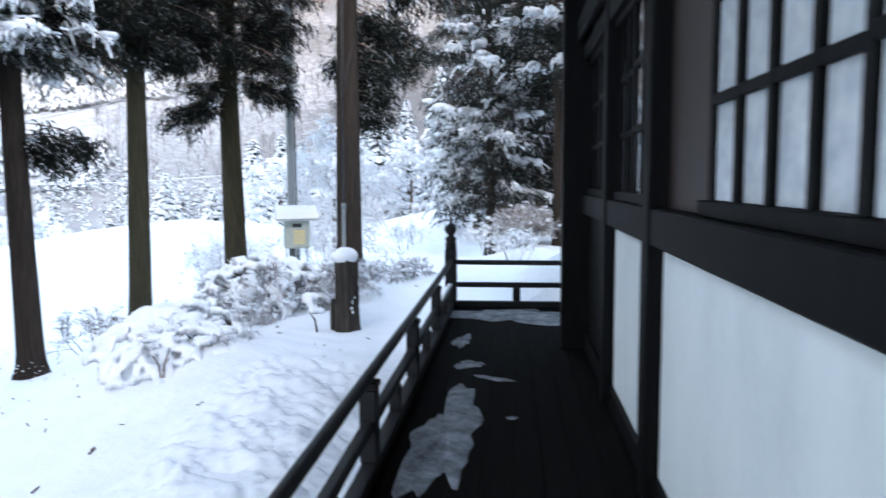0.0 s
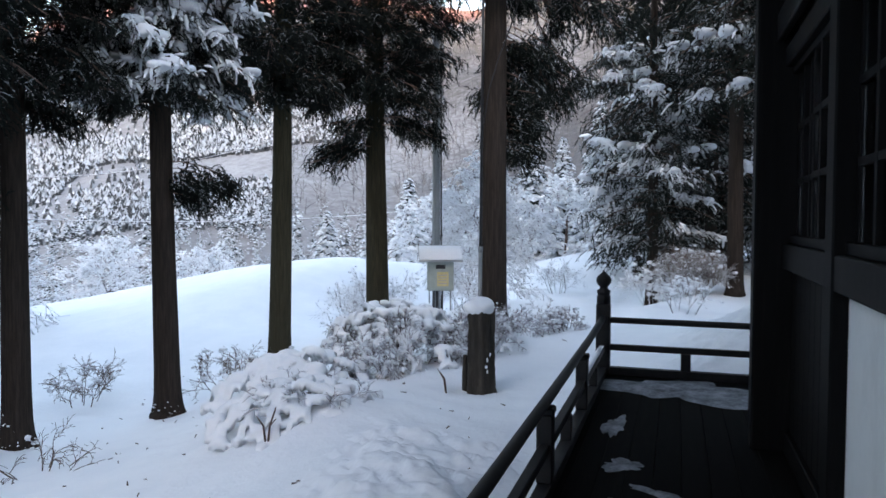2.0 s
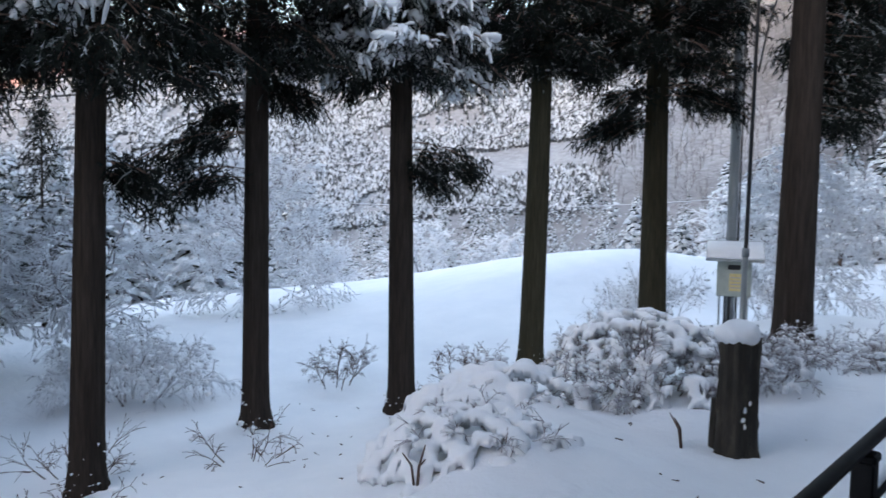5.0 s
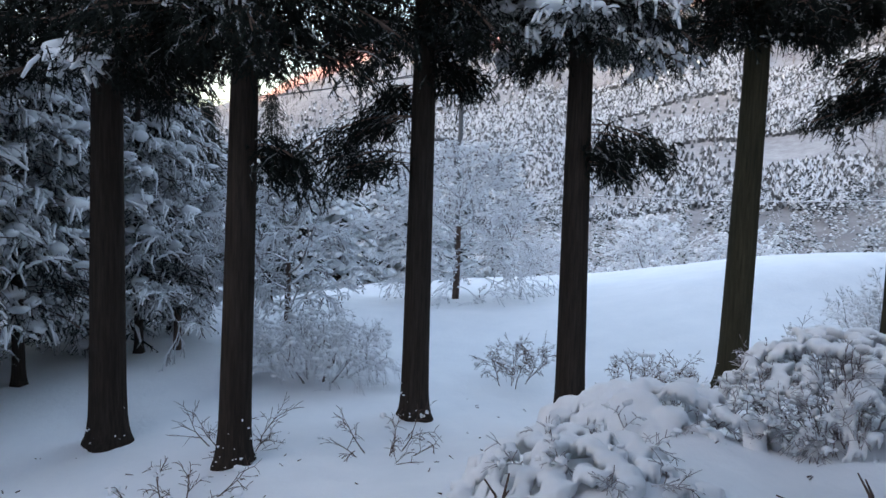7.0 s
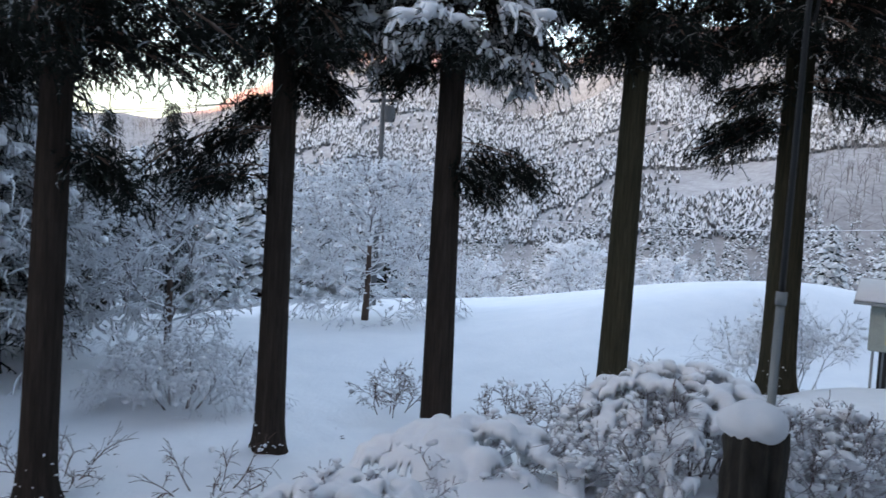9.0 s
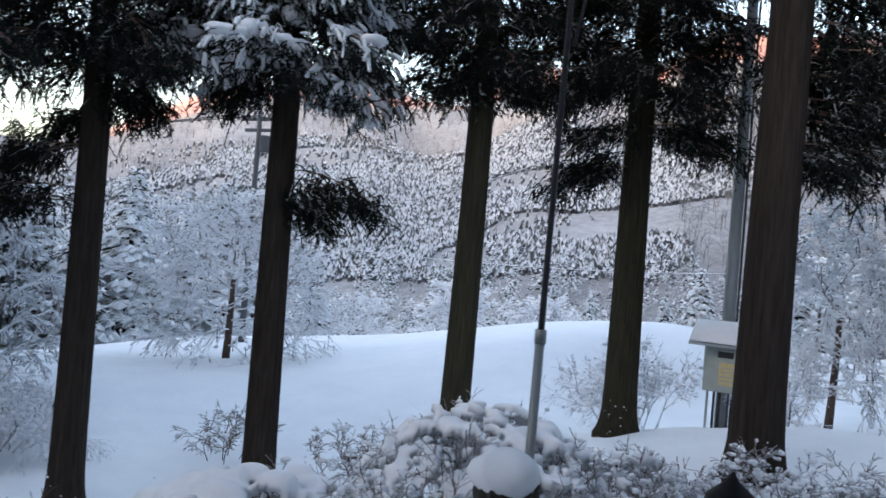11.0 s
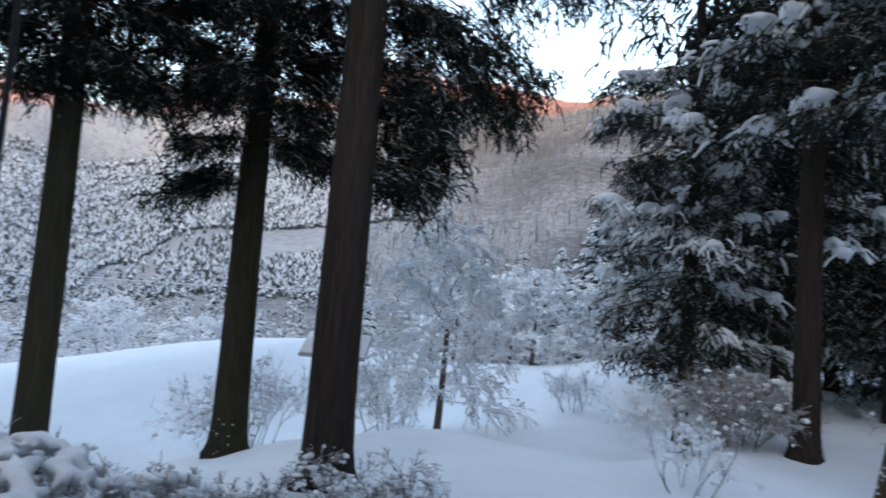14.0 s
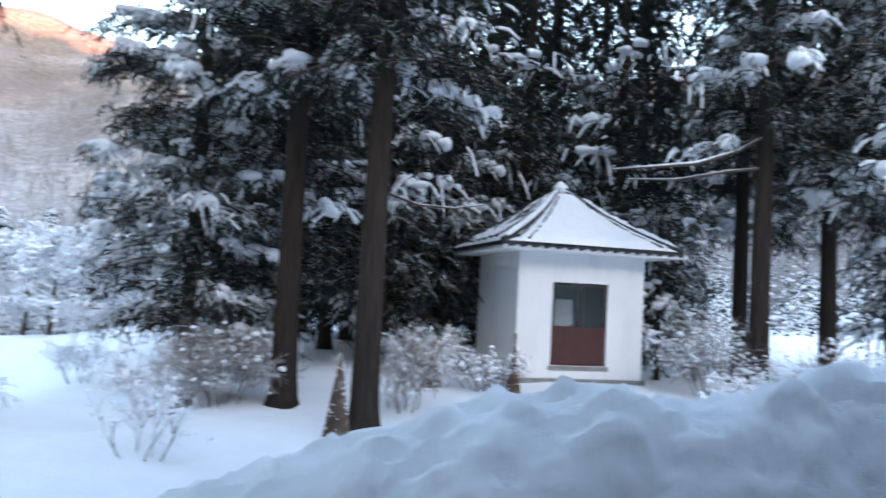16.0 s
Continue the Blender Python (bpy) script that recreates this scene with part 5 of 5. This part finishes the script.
# ---- stump, poles, meter box ----
def stump():
    x, y = -2.41, 6.40
    z = 0.55 - 1.15
    st = thing("tree_stump", "tall weathered tree stump with a round cap of snow", "stump", (x, y, z))
    rs = np.random.RandomState(5)
    sides, zs = 48, [-0.4, -0.1] + [0.06 * k for k in range(19)] + [1.12, 1.15]
    groove = rs.uniform(0, 6.28, 5)
    verts, faces = [], []
    for z1 in zs:
        for k in range(sides):
            t = 2 * math.pi * k / sides
            r = 0.160 + 0.055 * math.exp(-max(z1, 0) / 0.15) + 0.014 * math.sin(5 * t + 1) + 0.010 * math.sin(11 * t + z1 * 1.5 + groove[0]) + 0.009 * math.sin(17 * t + 2.2 * z1 + groove[1]) * math.sin(6 * z1 + groove[2] + 3 * t) + rs.normal() * 0.005
            verts.append((r * math.cos(t), r * math.sin(t), z1 + (0.03 * math.sin(3 * t) if z1 > 1.1 else 0)))
    for i in range(len(zs) - 1):
        for k in range(sides):
            faces.append((i * sides + k, i * sides + (k + 1) % sides, (i + 1) * sides + (k + 1) % sides, (i + 1) * sides + k))
    faces.append(tuple((len(zs) - 1) * sides + k for k in range(sides)))
    part("trunk", (verts, faces), m_stump, st, "bark-covered stump trunk", smooth=True)
    side = tube([(-0.20, -0.02, -0.2), (-0.205, -0.02, 0.3), (-0.20, -0.02, 0.58)], [0.045, 0.04, 0.03], 8)
    part("side_stem", side, m_stump, st)
    v, f = ico(4)
    lobe = 1 + 0.10 * np.sin(2.6 * v[:, 0] + 1) * np.sin(3.1 * v[:, 1] + 0.4) + 0.05 * np.sin(6 * v[:, 0] + 4 * v[:, 2]) + 0.10 * np.sin(4 * np.arctan2(v[:, 1], v[:, 0]) + 0.7) * (v[:, 2] < 0.1) * (0.1 - v[:, 2])
    v = v * lobe[:, None] * np.where(v[:, 2:3] > 0, np.array([[0.188, 0.182, 0.135]]), np.array([[0.188, 0.182, 0.12]])) + np.array([-0.012, -0.01, 1.19])
    part("snow_cap", (v.tolist(), f.tolist()), m_snowcap, st, "smooth round cap of snow", smooth=True)
    k = 7
    t = rs.normal(size=k) * 0.22 - 0.75
    at = np.stack([0.166 * np.cos(t), 0.166 * np.sin(t), rs.uniform(0.18, 0.62, k)], 1)
    v, f = lumps(rs, at, rs.uniform(0.006, 0.017, k), 2.2, ICO1)
    part("snow_fleck", (v.tolist(), f.tolist()), m_snowcap, st, "snow caught in the bark", smooth=True)["kind"] = "stuff"


m_stump = surface("weathered_stump_bark", [(0.25, (0.010, 0.009, 0.008)), (0.5, (0.032, 0.026, 0.021)), (0.75, (0.085, 0.070, 0.057))], scale=(7, 7, 1.2), size=2.4, fine=18, rough=0.95, bump=0.9, distance=0.02)
stump()


def thin_pole():
    p = thing("thin_pole", "thin pole with a grey lower tube behind the stump", "pole", (-2.50, 6.62, ground_at(-2.50, 6.62) - 0.2))
    part("lower_tube", tube([(0, 0, 0), (0.012, 0.02, 1.98)], 0.026, 12), m_pole, p, "grey metal lower tube", smooth=True)
    part("coupling", tube([(0.012, 0.02, 1.95), (0.0125, 0.0205, 2.03)], 0.032, 12), m_pole, p, smooth=True)
    part("upper_rod", tube([(0.0125, 0.0205, 2.03), (0.04, 0.06, 6.6)], [0.019, 0.014], 10), m_black, p, "black upper rod", smooth=True)


thin_pole()


def meter_pole():
    x, y = -5.80, 14.68
    q = thing("utility_pole", "grey steel utility pole at the garden's edge", "utility pole", (x, y, ground_at(x, y)), turn=22)
    part("shaft", tube([(0, 0, -0.3), (0, 0, 4), (0, 0, 9.2)], [0.105, 0.095, 0.08], 16), m_pole, q, "grey steel shaft", smooth=True)
    part("side_conduit", tube([(0.13, 0.0, -0.2), (0.125, 0, 4), (0.11, 0, 9.0)], 0.02, 8), m_black, q, "black cable conduit")
    x, y = -5.66, 14.53
    p = thing("meter_box", "pale green-grey meter box under a snowy sloping hood", "meter box", (x, y, -0.73), turn=22)
    p.scale = (0.965, 0.965, 0.965)
    b = part("cabinet", box(-0.33, -0.42, 0.72, 0.33, -0.12, 1.46, 0.015), m_box, p, "pale green-grey meter box")
    part("door_panel", box(-0.29, -0.432, 0.76, 0.29, -0.4215, 1.42, 0.006), m_box, b)
    part("notice", box(-0.09, -0.437, 0.84, 0.2, -0.4325, 1.2, 0), m_yellow, b, "faded yellow notice")
    for k in range(4):
        part("notice_bar", box(-0.06, -0.440, 0.90 + 0.07 * k, 0.16, -0.4375, 0.918 + 0.07 * k, 0), m_grey, b)
    part("window", box(-0.12, -0.437, 1.28, 0.12, -0.4325, 1.38, 0.002), m_black, b, "dark meter window")
    h = bmesh.new()
    v = [h.verts.new(q) for q in ((-0.55, -0.66, 1.50), (0.55, -0.66, 1.50), (0.55, 0.02, 1.86), (-0.55, 0.02, 1.86), (-0.55, -0.64, 1.46), (0.55, -0.64, 1.46), (0.55, 0.04, 1.82), (-0.55, 0.04, 1.82))]
    for q in ((0, 1, 2, 3), (7, 6, 5, 4), (0, 4, 5, 1), (1, 5, 6, 2), (2, 6, 7, 3), (3, 7, 4, 0)):
        h.faces.new([v[i] for i in q])
    hood = part("hood", h, m_grey, p, "sloping metal hood")
    sn = box(-0.54, -0.65, 0, 0.54, 0.02, 0.05, 0.02)
    bmesh.ops.transform(sn, verts=sn.verts, matrix=Matrix.Translation((0, -0.64, 1.505)) @ Matrix.Rotation(math.atan2(0.36, 0.68), 4, "X") @ Matrix.Translation((0, 0.65, 0)))
    part("hood_snow", sn, m_snowcap, p, "even snow on the hood", smooth=True)
    for dx in (-0.27, 0.27):
        part("leg", tube([(dx, -0.2, -0.7), (dx, -0.2, 0.72)], 0.022, 8), m_grey, p)
        part("bracket", tube([(dx, -0.2, 1.46), (dx, -0.2, 1.70)], 0.014, 8), m_grey, p)
    for dx, r in ((-0.16, 0.022), (-0.08, 0.03), (0.06, 0.018)):
        part("conduit", tube([(dx, -0.24, 0.72), (dx, -0.24, -0.6)], r, 8), m_black, p, "black cable conduit")


meter_pole()


def far_pole(x, y, top):
    z = ground_at(x, y)
    p = thing("utility_pole", "grey utility pole with a transformer beyond the field", "utility pole", (x, y, z), turn=30)
    part("shaft", tube([(0, 0, -0.5), (0, 0, top - z)], [0.12, 0.085], 14), m_weathered, p, smooth=True)
    h = top - z
    part("transformer", turned([(0.17, h - 1.5), (0.2, h - 1.45), (0.2, h - 0.95), (0.17, h - 0.9)], 14), m_weathered, p, "grey transformer drum").location = (0.3, 0, 0)
    part("crossarm", box(-0.8, -0.06, h - 0.35, 0.8, 0.06, h - 0.22, 0.01), m_weathered, p)
    part("crossarm", box(-0.6, -0.06, h - 0.75, 0.6, 0.06, h - 0.64, 0.01), m_weathered, p)
    part("side_arm", box(-1.35, -0.05, h - 2.9, -0.1, 0.05, h - 2.78, 0.01), m_weathered, p)
    for dx in (-0.7, 0.0, 0.7):
        part("insulator", turned([(0.03, h - 0.22), (0.05, h - 0.16), (0.03, h - 0.05)], 8), m_box, p).location = (dx, 0, 0)


far_pole(-24.6, 14.7, 6.5)


def cable(name, a, b, sag, r, label, mat=None):
    a, b = Vector(a), Vector(b)
    pts = [a.lerp(b, t) - Vector((0, 0, sag * 4 * t * (1 - t))) for t in np.linspace(0, 1, 25)]
    return tagged(part(name, tube(pts, r, 6), mat or m_cable), label, "cable")


cable("power_line", (-24.6, 14.7, 6.35), (-75, -6, 9.0), 1.2, 0.022, "black power line from a far pole")
cable("power_line", (-25.1, 14.2, 6.35), (-76, -7, 8.6), 1.3, 0.022, "black power line from a far pole")
cable("power_line", (-24.6, 14.7, 3.6), (-5.73, 14.68, 5.2), 1.3, 0.014, "thin snow-lined wire crossing the field", m_rime)
cable("power_line", (-24.6, 14.7, 1.9), (-2.0, 48.0, 5.5), 1.6, 0.018, "thin snow-lined wire crossing the field", m_rime)


# ---- straw cones, stalks, snow on the veranda ----
def straw_cone(x, y, r, h, seed, label):
    rs = np.random.RandomState(seed)
    c = thing("straw_cone", label, "plant cover", (x, y, ground_at(x, y) - 0.05))
    n = 90
    t = rs.uniform(0, 6.283, n)
    p0 = np.stack([r * np.cos(t) * rs.uniform(0.85, 1.1, n), r * np.sin(t) * rs.uniform(0.85, 1.1, n), np.zeros(n)], 1)
    p1 = np.stack([0.02 * np.cos(t + 2.6), 0.02 * np.sin(t + 2.6), h * rs.uniform(0.92, 1.06, n)], 1)
    v, f = prisms(p0, p1, np.full(n, 0.016), np.full(n, 0.006))
    part("straw", (v.tolist(), f.tolist()), m_dry, c, "dark bundled straw")["kind"] = "stuff"
    k = 60
    s, t = rs.uniform(0.05, 0.95, k), rs.uniform(0, 6.283, k)
    at = np.stack([r * (1 - s) * np.cos(t), r * (1 - s) * np.sin(t), h * s], 1)
    v, f = lumps(rs, at, rs.uniform(0.010, 0.026, k), 0.7, ICO1)
    part("snow_fleck", (v.tolist(), f.tolist()), m_snowcap, c, "clotted snow", smooth=True)["kind"] = "stuff"


straw_cone(3.75, 18.1, 0.19, 0.85, 1, "small straw cone tied over a plant, snow-flecked")
straw_cone(2.08, 13.95, 0.16, 1.15, 2, "tall straw cone at a cedar's foot, snow-flecked")
straw_cone(5.15, 17.6, 0.13, 1.05, 3, "slender straw cone before the shed wall")


def stalks(x, y, seed, n=5, h=0.4):
    rs = np.random.RandomState(seed)
    s = thing("dead_stalk", "dark dead stalk sticking out of the snow", "stalk", (x, y, ground_at(x, y)))
    for k in range(n):
        t = rs.uniform(0, 6.28)
        part("stem", tube([(0, 0, -0.1), (0.04 * math.cos(t), 0.04 * math.sin(t), h * 0.5), (0.12 * math.cos(t), 0.12 * math.sin(t), h * rs.uniform(0.7, 1.1))], [0.012, 0.010, 0.005], 6), m_twig, s)


stalks(-2.75, 6.05, 2, 2, 0.35)
stalks(-3.94, 3.87, 4, 4, 0.4)


def snow_patch(name, outline_seed, cx, cy, rx, ry, h, label, turn=0):
    """A thin ragged patch of blown snow on the boards."""
    rs = np.random.RandomState(outline_seed)
    sides, rings = 64, 7
    ph = rs.uniform(0, 6.28, 6)
    verts, faces = [(0, 0, h)], []
    for i in range(1, rings + 1):
        f = i / rings
        for k in range(sides):
            t = 2 * math.pi * k / sides
            w = 1 + 0.22 * math.sin(2 * t + ph[0]) + 0.16 * math.sin(3 * t + ph[1]) + 0.12 * math.sin(5 * t + ph[2]) + 0.09 * math.sin(9 * t + ph[3]) + 0.06 * math.sin(15 * t + ph[4])
            verts.append((rx * f * w * math.cos(t), ry * f * w * math.sin(t), max(0.0, h * (1 - f ** 3) * (1 + 0.3 * math.sin(7 * t + 5 * f))) if i < rings else 0.0))
    for k in range(sides):
        faces.append((0, 1 + k, 1 + (k + 1) % sides))
    for i in range(rings - 1):
        for k in range(sides):
            a, b = 1 + i * sides, 1 + (i + 1) * sides
            faces.append((a + k, b + k, b + (k + 1) % sides, a + (k + 1) % sides))
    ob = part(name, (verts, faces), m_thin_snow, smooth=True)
    ob.matrix_world = pose(cx, cy, 0.002, 0, 0, turn)
    return tagged(ob, label, "snow patch")


# Thin snow over dark boards; the veranda's shade is also mixed into this grey.
m_thin_snow = surface("shaded_thin_snow", [(0.34, (0.05, 0.05, 0.055)), (0.46, (0.13, 0.14, 0.155)), (0.7, (0.34, 0.36, 0.39))], size=5, fine=40, rough=0.8, bump=0.5, distance=0.01, spec=0.3)
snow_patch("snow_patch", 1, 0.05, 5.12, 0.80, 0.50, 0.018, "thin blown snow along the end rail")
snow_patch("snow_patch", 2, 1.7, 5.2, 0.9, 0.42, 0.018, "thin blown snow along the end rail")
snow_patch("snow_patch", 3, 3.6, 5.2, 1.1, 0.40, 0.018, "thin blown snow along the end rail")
snow_patch("snow_patch", 4, -0.46, 0.95, 0.21, 0.9, 0.012, "thin snow on the veranda boards")
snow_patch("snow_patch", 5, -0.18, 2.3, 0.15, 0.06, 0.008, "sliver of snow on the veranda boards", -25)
snow_patch("snow_patch", 6, -0.42, 2.75, 0.14, 0.12, 0.008, "thin snow on the veranda boards")
snow_patch("snow_patch", 7, -0.55, 3.7, 0.08, 0.3, 0.008, "thin snow on the veranda boards")
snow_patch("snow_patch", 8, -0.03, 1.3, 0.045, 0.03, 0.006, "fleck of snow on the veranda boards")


def snow_litter():
    """Bits of bark and twig dropped on the snow."""
    rs = np.random.RandomState(77)
    n = 170
    x, y = rs.uniform(-10.5, -1.5, n), rs.uniform(0.5, 10.5, n)
    z = ground(x, y)
    a = rs.uniform(0, 6.28, n)
    L = rs.uniform(0.02, 0.09, n)
    p0 = np.stack([x, y, z + 0.004], 1)
    p1 = p0 + np.stack([np.cos(a) * L, np.sin(a) * L, rs.uniform(0, 0.03, n)], 1)
    v, f = prisms(p0, p1, rs.uniform(0.004, 0.011, n), rs.uniform(0.003, 0.008, n))
    tagged(part("twig_litter", (v.tolist(), f.tolist()), m_twig), "scattered bits of bark and twig on the snow", "litter", kind="stuff")


snow_litter()


def overhanging_branch(name, pts, r, label):
    b = thing(name, label, "branch", (0, 0, 0))
    part("bough", tube(pts, [r * (1 - 0.8 * i / (len(pts) - 1)) for i in range(len(pts))], 7), m_twig, b, smooth=True)
    part("snow_line", snow_strip([tuple(Vector(p) + Vector((0, 0, r * 0.5))) for p in pts], r * 1.1, r * 1.6, 3), m_snowcap, b, "snow lying along the bough", smooth=True)


overhanging_branch("cedar_bough", [(9.6, 17.2, 4.9), (8.9, 17.0, 4.5), (8.1, 16.9, 4.2), (7.4, 16.9, 4.1), (6.6, 17.0, 4.0)], 0.045, "bare snow-lined bough reaching over the shed roof")
overhanging_branch("cedar_bough", [(9.6, 17.2, 4.3), (8.8, 17.1, 4.15), (7.9, 17.2, 3.95), (7.0, 17.3, 3.9)], 0.035, "bare snow-lined bough reaching over the shed roof")
overhanging_branch("cedar_bough", [(2.43, 14.44, 3.0), (3.0, 14.6, 2.85), (3.5, 14.7, 2.85), (4.0, 14.8, 2.95)], 0.022, "thin bent snow-lined bough by a cedar")


def snowy_rope():
    """A slack rope from the eaves to the thin pole, crusted with snow."""
    rope = thing("rope", "snow-crusted rope hung between eaves and thin pole", "rope")
    pts = [(-2.46, 6.69, 2.95), (-2.41, 6.74, 3.36), (-2.29, 6.72, 3.74), (-2.10, 6.62, 4.12), (-1.85, 6.45, 4.72)]
    part("cord", tube(pts, 0.009, 6), m_cable, rope, smooth=True)
    dense = [Vector(a).lerp(Vector(b), t) for a, b in zip(pts, pts[1:]) for t in np.linspace(0, 0.9, 14)]
    part("snow_crust", snow_strip([tuple(p + Vector((0, 0, 0.002))) for p in dense], 0.014, 0.024, 9), m_snowcap, rope, "snow crusted along the rope", smooth=True)


snowy_rope()


def snow_bank(x0, x1, y0, y1, soft, seed, label):
    """The rough, broken face of snow that slid from the roof."""
    gx, gy = np.meshgrid(np.linspace(x0, x1, int((x1 - x0) / 0.042)), np.linspace(y0, y1, int((y1 - y0) / 0.042)))
    edge = np.clip(np.minimum(np.minimum(gx - x0, x1 - gx), np.minimum(gy - y0, y1 - gy)) / soft, 0, 1)
    edge = edge * edge * (3 - 2 * edge)
    warp = gx + 0.25 * bump_field(gx, gy, seed, 1.1, 3)
    rough = 0.035 * bump_field(warp, gy, seed + 1, 0.55, 3) + 0.05 * np.abs(bump_field(warp * 0.6, gy * 1.4, seed + 2, 0.24, 3)) + 0.016 * bump_field(gx, gy, seed + 3, 0.12, 2)
    gz = ground(gx, gy) - 0.05 + edge * (0.06 + rough)
    i = np.arange(gx.size).reshape(gx.shape)
    f = np.stack([i[:-1, :-1], i[:-1, 1:], i[1:, 1:], i[1:, :-1]], -1).reshape(-1, 4)
    bank = part("snow_bank", (np.stack([gx.ravel(), gy.ravel(), gz.ravel()], 1).tolist(), f.tolist()), m_snowcap, smooth=True)
    tagged(bank, label, "snow bank", kind="structure")


snow_bank(-0.6, 10.5, 6.3, 9.9, 1.0, 71, "rough bank of fallen roof snow before the end rail")
snow_bank(-3.4, -0.98, -6.0, 4.8, 0.7, 81, "rough bank of fallen roof snow along the veranda")
